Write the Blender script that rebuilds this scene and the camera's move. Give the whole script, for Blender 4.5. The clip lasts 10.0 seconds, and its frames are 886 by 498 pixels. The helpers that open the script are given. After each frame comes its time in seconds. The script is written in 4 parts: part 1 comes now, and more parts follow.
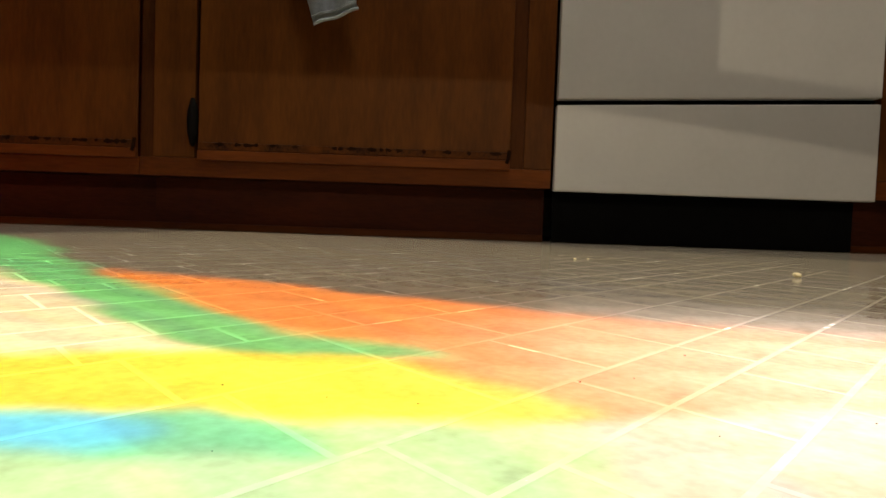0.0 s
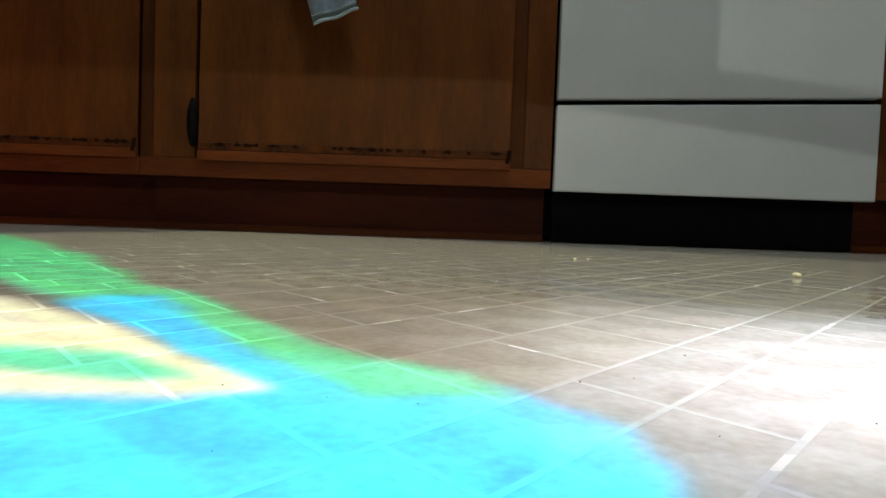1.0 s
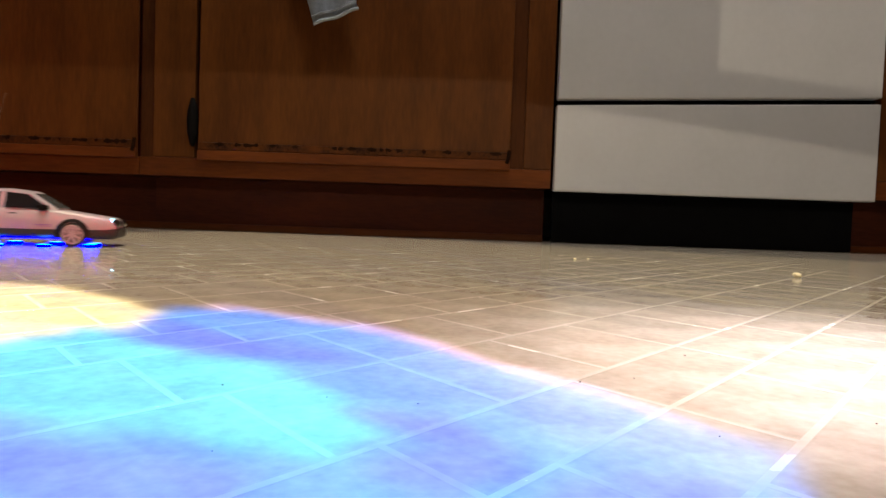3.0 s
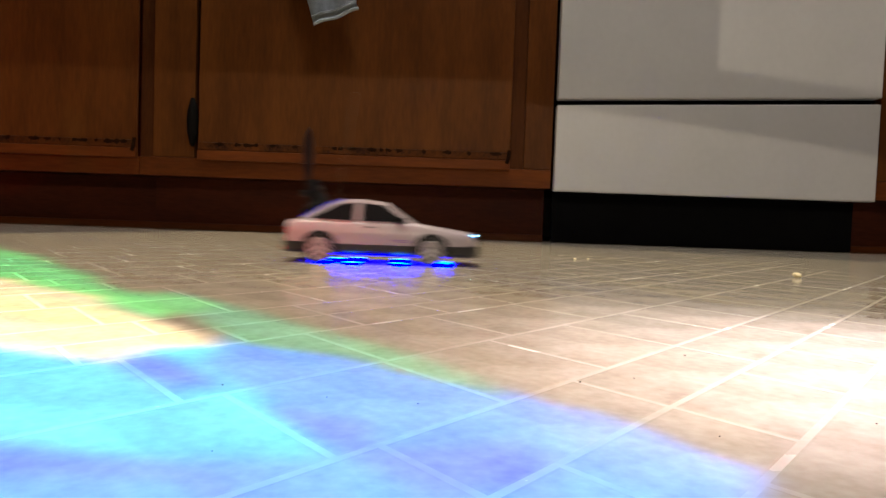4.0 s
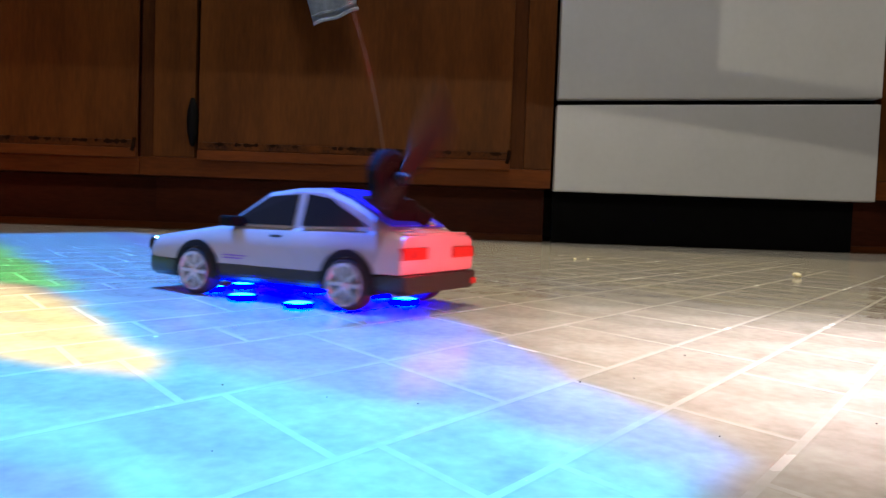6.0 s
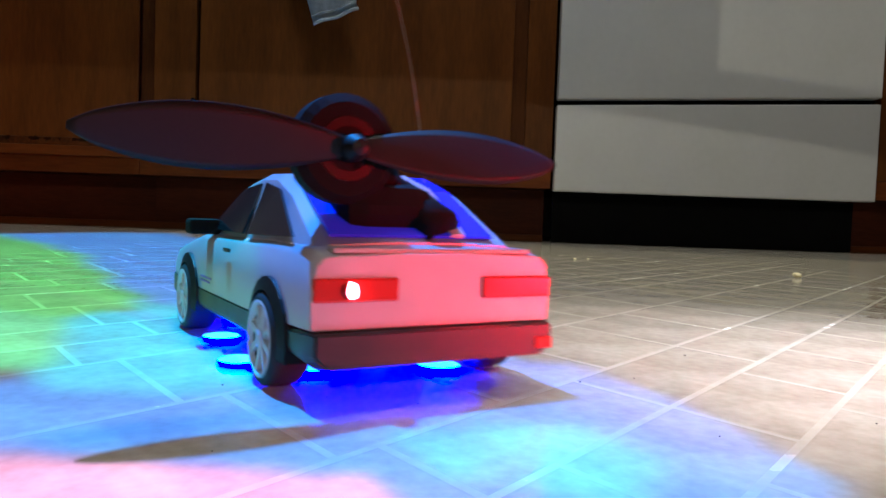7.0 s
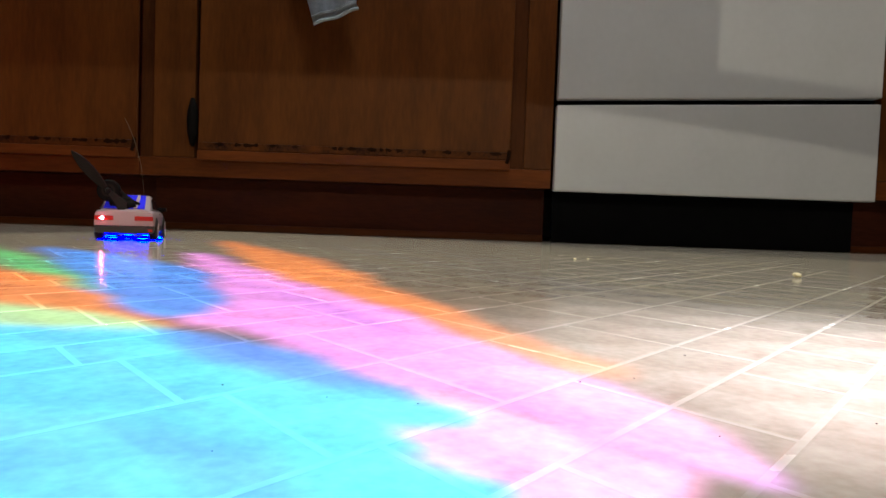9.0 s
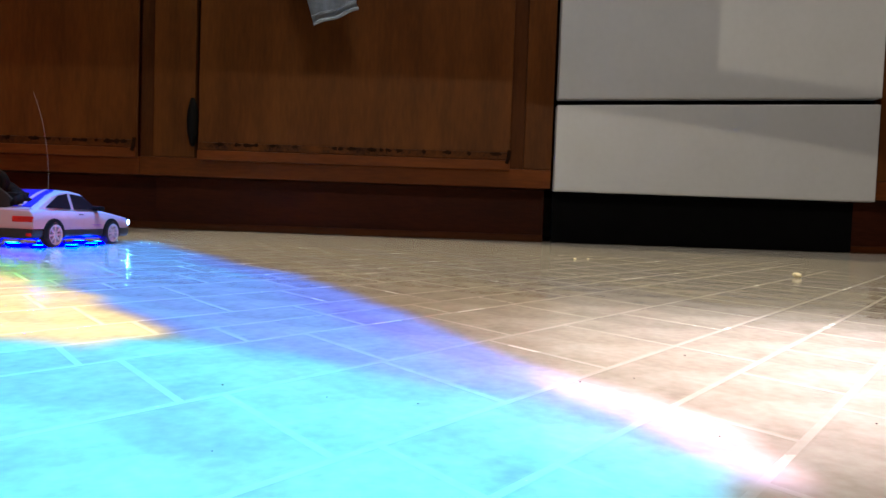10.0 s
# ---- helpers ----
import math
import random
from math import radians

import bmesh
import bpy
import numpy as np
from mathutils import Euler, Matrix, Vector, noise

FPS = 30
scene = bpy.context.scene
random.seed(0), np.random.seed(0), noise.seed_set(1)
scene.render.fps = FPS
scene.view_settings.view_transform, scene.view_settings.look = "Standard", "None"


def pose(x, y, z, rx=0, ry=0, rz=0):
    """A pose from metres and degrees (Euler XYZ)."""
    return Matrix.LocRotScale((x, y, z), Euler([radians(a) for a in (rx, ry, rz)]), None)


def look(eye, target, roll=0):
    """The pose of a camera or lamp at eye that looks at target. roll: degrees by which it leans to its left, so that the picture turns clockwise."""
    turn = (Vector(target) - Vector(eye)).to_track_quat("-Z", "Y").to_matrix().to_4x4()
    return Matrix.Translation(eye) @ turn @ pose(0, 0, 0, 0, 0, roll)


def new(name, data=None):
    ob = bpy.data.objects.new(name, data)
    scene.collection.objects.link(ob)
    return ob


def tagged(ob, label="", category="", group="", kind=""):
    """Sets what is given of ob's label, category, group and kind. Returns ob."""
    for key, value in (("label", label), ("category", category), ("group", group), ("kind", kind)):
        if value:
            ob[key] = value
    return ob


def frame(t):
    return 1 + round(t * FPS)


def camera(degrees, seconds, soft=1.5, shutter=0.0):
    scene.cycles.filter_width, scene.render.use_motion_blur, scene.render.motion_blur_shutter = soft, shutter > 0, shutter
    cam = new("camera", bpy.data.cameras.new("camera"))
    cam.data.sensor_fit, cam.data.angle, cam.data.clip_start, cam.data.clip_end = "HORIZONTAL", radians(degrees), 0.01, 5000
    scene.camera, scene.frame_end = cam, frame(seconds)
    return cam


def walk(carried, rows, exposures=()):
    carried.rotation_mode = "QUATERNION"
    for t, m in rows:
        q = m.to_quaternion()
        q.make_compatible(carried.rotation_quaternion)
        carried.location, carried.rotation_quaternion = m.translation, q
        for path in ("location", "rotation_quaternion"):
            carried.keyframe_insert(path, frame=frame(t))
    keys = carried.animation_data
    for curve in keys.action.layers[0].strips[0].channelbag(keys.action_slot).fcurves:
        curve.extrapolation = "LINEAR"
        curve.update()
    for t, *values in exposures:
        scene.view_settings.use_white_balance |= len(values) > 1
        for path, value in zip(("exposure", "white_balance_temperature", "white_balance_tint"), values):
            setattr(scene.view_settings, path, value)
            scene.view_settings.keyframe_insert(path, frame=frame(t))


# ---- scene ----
cam = camera(62.2, 10.0, soft=1.5, shutter=0.5)
EYE_HEIGHT = 0.046
CAMERA_POSE = pose(0, 0, EYE_HEIGHT, 90 - 2.686, 0, 0) @ pose(0, 0, 0, 0, 0, 2.0)
walk(cam, [(0, CAMERA_POSE), (10, CAMERA_POSE)],
     exposures=[(0, -0.25, 6800, 11), (0.73, -0.25, 6800, 11), (0.8, -0.15, 5150, 0), (1.9, -0.15, 5150, 0),
                (1.97, 0.1, 6250, 16), (4.75, 0.1, 6200, 15), (4.9, 0.0, 5900, 11), (5.7, 0.0, 5900, 11), (6.6, -0.25, 5750, 6),
                (7.6, -0.3, 5700, 5), (8.0, -0.05, 5750, 8), (9.83, -0.05, 5750, 9), (9.87, -0.05, 5950, 13), (10, -0.05, 5950, 13)])

# ---- light ----
world = bpy.data.worlds.new("world")
scene.world = world
world.use_nodes = True
world.node_tree.nodes["Background"].inputs[0].default_value = (0.9, 0.85, 0.75, 1)
world.node_tree.nodes["Background"].inputs[1].default_value = 0.035


def lamp(name, kind, energy, colour, m, size=0.1, spot=60, blend=0.5):
    data = bpy.data.lights.new(name, kind)
    data.energy, data.color = energy, colour
    if kind == "AREA":
        data.size = size
    else:
        data.shadow_soft_size = size
    if kind == "SPOT":
        data.spot_size, data.spot_blend = radians(spot), blend
    ob = new(name, data)
    ob.matrix_world = m
    return ob


lamp("ceiling_lamp", "AREA", 24, (1.0, 0.93, 0.82), look((0.05, 0.60, 2.3), (0.05, 0.63, 0)), size=0.5)
# unseen spot added behind the camera for the lit parts of dishwasher and cabinets
lamp("added_rear_spot", "SPOT", 92, (1.0, 0.85, 0.62), look((0.30, -2.86, 1.2), (-0.12, 1.34, 0.2)), size=0.008, spot=56, blend=0.4)
lamp("desk_lamp_bulb", "SPOT", 24, (1.0, 0.89, 0.92), look((0.31, 0.117, 0.30), (0.195, 0.221, 0)), size=0.012, spot=56, blend=1.0)
lamp("red_lamp_bulb", "SPOT", 23, (1.0, 0.008, 0.03), look((0.40, 0.06, 0.025), (-0.06, 0.33, 0.085)), size=0.006, spot=52, blend=1.0)
# unseen projector added to throw the coloured light on the floor
PROJECTOR = Vector((-0.45, 0.75, 1.90))
AIM = Vector((-0.15, 0.62, 0.0))
lamp("projector_bulb", "SPOT", 740, (1, 1, 1), look(PROJECTOR, AIM), size=0.00024, spot=68, blend=0.2)

# ---- materials ----


def material(name, colour, rough=0.5, metal=0.0, grain=0.0, scale=30.0, bump=0.0, spread=(1, 1, 1), second=None, coat=0.0, emit=0.0, detail_scale=None, vary=0.0, spec=0.5):
    """A surface with colour variation at two scales and fine relief. spread stretches the grain."""
    m = bpy.data.materials.new(name)
    m.use_nodes = True
    nt = m.node_tree
    b = nt.nodes["Principled BSDF"]
    b.inputs["Base Color"].default_value = (*colour, 1)
    b.inputs["Roughness"].default_value = rough
    b.inputs["Metallic"].default_value = metal
    b.inputs["Coat Weight"].default_value = coat
    b.inputs["Specular IOR Level"].default_value = spec
    if emit:
        b.inputs["Emission Color"].default_value = (*colour, 1)
        b.inputs["Emission Strength"].default_value = emit
    if grain or bump:
        co = nt.nodes.new("ShaderNodeTexCoord")
        mp = nt.nodes.new("ShaderNodeMapping")
        mp.inputs["Scale"].default_value = spread
        nt.links.new(co.outputs["Object"], mp.inputs["Vector"])
        n1 = nt.nodes.new("ShaderNodeTexNoise")
        n1.inputs["Scale"].default_value, n1.inputs["Detail"].default_value = scale, 6
        n2 = nt.nodes.new("ShaderNodeTexNoise")
        n2.inputs["Scale"].default_value, n2.inputs["Detail"].default_value = detail_scale or scale * 9, 4
        nt.links.new(mp.outputs[0], n1.inputs["Vector"])
        nt.links.new(mp.outputs[0], n2.inputs["Vector"])
        mix = nt.nodes.new("ShaderNodeMath")
        mix.operation = "MULTIPLY_ADD"
        mix.inputs[1].default_value = 0.65
        half = nt.nodes.new("ShaderNodeMath")
        half.operation = "MULTIPLY"
        half.inputs[1].default_value = 0.35
        nt.links.new(n2.outputs["Fac"], half.inputs[0])
        nt.links.new(n1.outputs["Fac"], mix.inputs[0])
        nt.links.new(half.outputs[0], mix.inputs[2])
        ramp = nt.nodes.new("ShaderNodeValToRGB")
        lo = second or tuple(c * (1 - grain) for c in colour)
        ramp.color_ramp.elements[0].color, ramp.color_ramp.elements[0].position = (*lo, 1), 0.34
        ramp.color_ramp.elements[1].color, ramp.color_ramp.elements[1].position = (*[min(1, c * (1 + grain * 0.3)) for c in colour], 1), 0.66
        nt.links.new(mix.outputs[0], ramp.inputs[0])
        nt.links.new(ramp.outputs[0], b.inputs["Base Color"])
        if vary:
            info, geo = nt.nodes.new("ShaderNodeObjectInfo"), nt.nodes.new("ShaderNodeNewGeometry")
            both, span, hue = nt.nodes.new("ShaderNodeMath"), nt.nodes.new("ShaderNodeMapRange"), nt.nodes.new("ShaderNodeHueSaturation")
            nt.links.new(info.outputs["Random"], both.inputs[0])
            nt.links.new(geo.outputs["Random Per Island"], both.inputs[1])
            nt.links.new(both.outputs[0], span.inputs["Value"])
            span.inputs["From Max"].default_value = 2
            span.inputs["To Min"].default_value, span.inputs["To Max"].default_value = 1 - vary, 1 + vary
            nt.links.new(span.outputs[0], hue.inputs["Value"])
            nt.links.new(ramp.outputs[0], hue.inputs["Color"])
            nt.links.new(hue.outputs[0], b.inputs["Base Color"])
        rr = nt.nodes.new("ShaderNodeMapRange")
        rr.inputs["To Min"].default_value, rr.inputs["To Max"].default_value = max(0.02, rough * 0.75), min(1, rough * 1.3)
        nt.links.new(n1.outputs["Fac"], rr.inputs["Value"])
        nt.links.new(rr.outputs[0], b.inputs["Roughness"])
        if bump:
            bp = nt.nodes.new("ShaderNodeBump")
            bp.inputs["Strength"].default_value, bp.inputs["Distance"].default_value = bump, 0.001
            nt.links.new(mix.outputs[0], bp.inputs["Height"])
            nt.links.new(bp.outputs[0], b.inputs["Normal"])
    return m


def stained_glass():
    m = bpy.data.materials.new("stained_glass")
    m.use_nodes = True
    nt = m.node_tree
    nt.nodes.remove(nt.nodes["Principled BSDF"])
    t, stain = nt.nodes.new("ShaderNodeBsdfTransparent"), nt.nodes.new("ShaderNodeAttribute")
    stain.attribute_name = "stain"
    nt.links.new(stain.outputs["Color"], t.inputs[0])
    nt.links.new(t.outputs[0], nt.nodes["Material Output"].inputs[0])
    return m


WOOD = material("brown_wood", (0.118, 0.037, 0.0055), 0.5, spec=0.12, grain=0.34, scale=7, bump=0.2, spread=(3, 3, 0.5), second=(0.070, 0.021, 0.0035))
WOOD_DARK = material("dark_wood", (0.072, 0.016, 0.0055), 0.6, spec=0.1, grain=0.5, scale=8, bump=0.2, spread=(0.6, 3, 3))
RAIL_WOOD = material("rail_wood", (0.140, 0.036, 0.0055), 0.5, spec=0.12, grain=0.5, scale=7, bump=0.2, spread=(0.5, 3, 3))
GROOVE = material("worn_dark_moulding", (0.115, 0.034, 0.005), 0.6, spec=0.1, grain=0.5, scale=26, bump=0.3, second=(0.010, 0.004, 0.002))
GROOVE_DIRT = material("grime", (0.022, 0.009, 0.003), 0.8, spec=0.05, grain=0.6, scale=120)
# darker copy of the wood: the shade beside the doors is put into the colour
MOULDING = material("moulding_painted_shade", (0.070, 0.021, 0.0035), 0.55, spec=0.1, grain=0.5, scale=9, bump=0.2, spread=(3, 3, 0.5))
GRIME = material("black_hinge", (0.004, 0.003, 0.0025), 0.7, spec=0.1, grain=0.4, scale=60)
ENAMEL = material("white_enamel", (0.56, 0.56, 0.555), 0.35, grain=0.06, scale=9)
BLACK = material("black_plastic", (0.006, 0.006, 0.0065), 0.5, spec=0.25, grain=0.3, scale=90)
TOE_BLACK = material("black_steel", (0.0025, 0.0025, 0.003), 0.75, spec=0.1, grain=0.3, scale=40)
GROUT = material("pale_joint", (0.58, 0.54, 0.47), 0.25, grain=0.15, scale=22, second=(0.47, 0.43, 0.35))
TILE = material("vinyl_tile", (0.53, 0.485, 0.40), 0.13, spec=0.42, grain=0.30, scale=34, bump=0.12, second=(0.38, 0.335, 0.265), detail_scale=240, vary=0.07)
WALL = material("wall_paint", (0.62, 0.57, 0.48), 0.8, grain=0.08, scale=6)
WORKTOP = material("worktop_laminate", (0.35, 0.30, 0.24), 0.35, grain=0.2, scale=50)
CLOTH = material("grey_blue_cloth", (0.40, 0.46, 0.52), 0.9, grain=0.3, scale=80, bump=0.6)
CAR_WHITE = material("white_toy_paint", (0.45, 0.39, 0.43), 0.32, grain=0.05, scale=120, coat=0.3)
CAR_BLACK = material("black_toy_paint", (0.018, 0.017, 0.018), 0.4, grain=0.3, scale=120)
MATT = material("matt_black_plastic", (0.004, 0.004, 0.0045), 0.8, grain=0.4, scale=200, bump=0.3, spec=0.12)
DECAL = material("violet_decal", (0.22, 0.10, 0.45), 0.4)
RUBBER = material("black_rubber", (0.012, 0.012, 0.012), 0.75, grain=0.3, scale=300)
DISC = material("grey_plate", (0.22, 0.20, 0.21), 0.5, grain=0.3, scale=300)
RIM = material("white_rim", (0.52, 0.49, 0.51), 0.35, grain=0.08, scale=300)
GLASS = material("dark_toy_window", (0.01, 0.011, 0.014), 0.08)
SCREEN = material("grey_blue_screen", (0.045, 0.075, 0.085), 0.12)
# blue light is put into the pane as emission; no lamp sits behind it
GLASS_BLUE = material("blue_glow_window", (0.03, 0.03, 0.75), 0.15, emit=0.25)
RED_LENS = material("red_lens", (0.42, 0.015, 0.012), 0.25)
RED_LED = material("red_led", (1.0, 0.10, 0.14), 0.3, emit=130)
BLUE_LED = material("blue_led", (0.0, 0.0, 1.0), 0.3, emit=300)
BLUE_STRIP = material("blue_strip", (0.0, 0.0, 1.0), 0.3, emit=9)
# glow of the discs that stand in for underglow pools on the floor
BLUE_CORE = material("pale_light_pool", (0.10, 0.60, 1.0), 0.3, emit=3.4)
HEAD_LED = material("headlight_led", (0.12, 0.52, 1.0), 0.3, emit=200)
PROP = material("grey_propeller", (0.013, 0.011, 0.011), 0.55, spec=0.15, grain=0.2, scale=120)
BRASS = material("copper_windings", (0.012, 0.006, 0.004), 0.4, metal=0.7, grain=0.3, scale=300)
WIRE = material("pale_wire", (0.30, 0.25, 0.18), 0.5)
CRUMB = material("pale_crumb", (0.95, 0.85, 0.55), 0.7, grain=0.2, scale=200)
SPECK = material("dark_speck", (0.03, 0.025, 0.02), 0.8)

# ---- building helpers ----


def mesh_of(name, bm, mat, smooth=False):
    bmesh.ops.recalc_face_normals(bm, faces=bm.faces)
    me = bpy.data.meshes.new(name)
    bm.to_mesh(me)
    bm.free()
    for m in mat if isinstance(mat, (list, tuple)) else [mat]:
        me.materials.append(m)
    if smooth:
        for p in me.polygons:
            p.use_smooth = True
    return me


def part(name, bm, mat, parent=None, label="", smooth=False):
    ob = new(name, mesh_of(name, bm, mat, smooth))
    if parent:
        ob.parent = parent
    if label:
        tagged(ob, label)
    return ob


def thing(name, label, category, group="", kind="", m=None):
    ob = new(name)
    ob.empty_display_size = 0.02
    if m:
        ob.matrix_world = m
    return tagged(ob, label, category, group, kind)


def box(x0, x1, y0, y1, z0, z1, bevel=0.0, bm=None):
    own = bmesh.new()
    bmesh.ops.create_cube(own, size=1)
    for v in own.verts:
        v.co = (x0 + (v.co.x + 0.5) * (x1 - x0), y0 + (v.co.y + 0.5) * (y1 - y0), z0 + (v.co.z + 0.5) * (z1 - z0))
    if bevel:
        bmesh.ops.bevel(own, geom=own.edges[:], offset=bevel, segments=2, profile=0.6, affect="EDGES")
    if bm is None:
        return own
    return joined(bm, own)


def joined(bm, own):
    me = bpy.data.meshes.new("tmp")
    own.to_mesh(me)
    own.free()
    bm.from_mesh(me)
    bpy.data.meshes.remove(me)
    return bm


def turned(profile, m=None, segments=28, arc=360):
    """A body of revolution about the local Y axis: profile of (radius, y)."""
    bm = bmesh.new()
    rings = []
    for k in range(segments):
        a = radians(arc) * k / segments
        rings.append([bm.verts.new((r * math.cos(a), y, r * math.sin(a))) for r, y in profile])
    for k in range(segments):
        a, b = rings[k], rings[(k + 1) % segments]
        for i in range(len(profile) - 1):
            if profile[i][0] < 1e-9:
                bm.faces.new((a[i], a[i + 1], b[i + 1]))
            elif profile[i + 1][0] < 1e-9:
                bm.faces.new((a[i], a[i + 1], b[i]))
            else:
                bm.faces.new((a[i], a[i + 1], b[i + 1], b[i]))
    bmesh.ops.remove_doubles(bm, verts=bm.verts, dist=1e-7)
    if m:
        bmesh.ops.transform(bm, matrix=m, verts=bm.verts)
    return bm


def prism(outline, y0, y1, bevel=0.0):
    """An outline of (x, z) points, drawn out from y0 to y1."""
    bm = bmesh.new()
    a = [bm.verts.new((x, y0, z)) for x, z in outline]
    b = [bm.verts.new((x, y1, z)) for x, z in outline]
    bm.faces.new(a)
    bm.faces.new(b[::-1])
    for i in range(len(a)):
        j = (i + 1) % len(a)
        bm.faces.new((a[i], b[i], b[j], a[j]))
    if bevel:
        bmesh.ops.bevel(bm, geom=bm.edges[:], offset=bevel, segments=2, affect="EDGES")
    return bm


def tube(points, radius, sides=8):
    bm = bmesh.new()
    pts = [Vector(p) for p in points]
    last = None
    for i, p in enumerate(pts):
        d = (pts[min(i + 1, len(pts) - 1)] - pts[max(i - 1, 0)]).normalized()
        q = d.to_track_quat("Z", "Y")
        ring = [bm.verts.new(p + q @ Vector((radius * math.cos(2 * math.pi * k / sides), radius * math.sin(2 * math.pi * k / sides), 0))) for k in range(sides)]
        if last:
            for k in range(sides):
                bm.faces.new((last[k], last[(k + 1) % sides], ring[(k + 1) % sides], ring[k]))
        else:
            bm.faces.new(ring[::-1])
        last = ring
    bm.faces.new(last)
    return bm


# ---- structure ----
FRONT, TOE = 1.352, 1.430


def room():
    for name, b in (("wall_north", box(-2.6, 2.6, 2.00, 2.12, -0.1, 2.5)), ("wall_south", box(-2.6, 2.6, -3.3, -3.18, -0.1, 2.5)),
                    ("wall_west", box(-2.6, -2.48, -3.18, 2.00, -0.1, 2.5)), ("wall_east", box(2.48, 2.6, -3.18, 2.00, -0.1, 2.5))):
        tagged(part(name, b, WALL), "plain cream painted kitchen wall", "wall", kind="structure")
    tagged(part("ceiling", box(-2.6, 2.6, -3.3, 2.12, 2.5, 2.6), WALL), "plain cream painted kitchen ceiling", "ceiling", kind="structure")


room()


def cabinet(x0, x1, kind_label, doors, recess=0.0):
    """A base unit: carcass, face frame, toe board and doors given as (left, right, hinge side)."""
    c = thing("base_cabinet", kind_label, "cabinet", "kitchen base cabinets", m=Matrix.Translation(((x0 + x1) / 2, FRONT, 0)))
    ox = (x0 + x1) / 2
    w0, w1 = x0 - ox, x1 - ox
    part("carcass", box(w0 + 0.001, w1 - 0.001, 0.02, 0.6, 0.10, 0.86), WOOD_DARK, c)
    part("toe_board", box(w0 + 0.0005, w1 - 0.0005, TOE - FRONT + recess, TOE - FRONT + recess + 0.018, 0.0, 0.0995, 0.001), WOOD_DARK, c, "scuffed dark reddish toe board")
    part("shoe_moulding", box(w0 + 0.0005, w1 - 0.0005, TOE - FRONT + recess - 0.007, TOE - FRONT + recess - 0.0002, 0.0, 0.013, 0.003), RAIL_WOOD, c, "worn shoe moulding along the floor")
    part("bottom_rail", box(w0, w1, 0.0, 0.0195, 0.100, 0.134, 0.0015), RAIL_WOOD, c)
    part("top_rail", box(w0, w1, 0.0, 0.0195, 0.82, 0.86, 0.0015), RAIL_WOOD, c)
    for a, b in doors["stiles"]:
        part("stile", box(a - ox, b - ox, 0.0005, 0.019, 0.1345, 0.8195, 0.0015), WOOD, c)
    # strips that carry the shade band between door and stile as colour
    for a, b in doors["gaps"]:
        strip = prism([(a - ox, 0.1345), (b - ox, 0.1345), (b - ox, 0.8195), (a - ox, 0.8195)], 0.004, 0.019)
        part("moulding", strip, MOULDING, c, "narrow moulding between door and stile with shade in its colour")
    for a, b, frame_w in doors["doors"]:
        door_panel(a - ox, b - ox, frame_w, c)
    return c


def door_panel(a, b, fw, c):
    z0, z1 = 0.130, 0.825
    door = part("door", box(a, b, -0.006, 0.0, z0, z1, 0.0015), WOOD, c, "panelled brown wooden door with a worn lower edge")
    part("bottom_rail", box(a, b, -0.013, -0.0062, z0, z0 + 0.018, 0.0015), RAIL_WOOD, door)
    part("top_rail", box(a, b, -0.013, -0.0062, z1 - 0.05, z1, 0.0015), RAIL_WOOD, door)
    part("moulding", box(a + 0.0005, b - 0.0005, -0.0105, -0.0062, z0 + 0.0185, z0 + 0.0325, 0.002), GROOVE, door, "worn dark moulding with grime in its groove")

    rnd, stains = random.Random(round(a * 1000)), bmesh.new()
    for _ in range(30):
        x, w = rnd.uniform(a + 0.02, b - 0.02), rnd.uniform(0.002, 0.010)
        blot = bmesh.new()
        bmesh.ops.create_icosphere(blot, subdivisions=2, radius=1)
        for v in blot.verts:
            v.co *= 1 + 0.5 * noise.noise(v.co * 1.7 + Vector((x * 90, 0, 0)))
            v.co = (x + v.co.x * w, -0.0104 + v.co.y * 0.0008, z0 + 0.029 + rnd.uniform(-0.004, 0.004) * 0.3 + v.co.z * rnd.uniform(0.0015, 0.0045))
        joined(stains, blot)
    tagged(part("grime", stains, GROOVE_DIRT, door), "black grime caught along the moulding", kind="stuff")
    corner = tube([Vector((b - 0.006, -0.0128, z0 + 0.012)), Vector((b - 0.003, -0.0128, z0 + 0.024)), Vector((b - 0.0015, -0.0128, z0 + 0.036))], 0.0035, 8)
    part("scuff", corner, GROOVE_DIRT, door, "black scuff at the door's lower corner")


cabinet(-1.10, -0.5625, "brown wooden base cabinet with a panelled door", {"stiles": [(-1.10, -1.05)], "gaps": [], "doors": [(-1.06, -0.565, 0.012)]}, 0.014)
cabinet(-0.5615, 0.193, "brown wooden base cabinet with a wide flat door and black hinge", {"stiles": [(-0.538, -0.462), (0.142, 0.193)], "gaps": [(-0.5610, -0.5385), (0.1165, 0.1415)], "doors": [(-0.453, 0.116, 0.010)]})
SINK_UNIT_HINGE = tagged(part("hinge", turned([(0, -0.044), (0.004, -0.042), (0.009, -0.02), (0.0105, 0.005), (0.009, 0.022), (0.004, 0.043), (0, 0.045)], pose(-0.4645, FRONT - 0.004, 0.198, 90), 14), GRIME, smooth=True), "black worn hinge between the cabinet stile and door", "hinge")
cabinet(0.789, 1.35, "brown wooden base cabinet beside the dishwasher", {"stiles": [(0.789, 0.85), (1.28, 1.35)], "gaps": [], "doors": [(0.84, 1.29, 0.02)]})


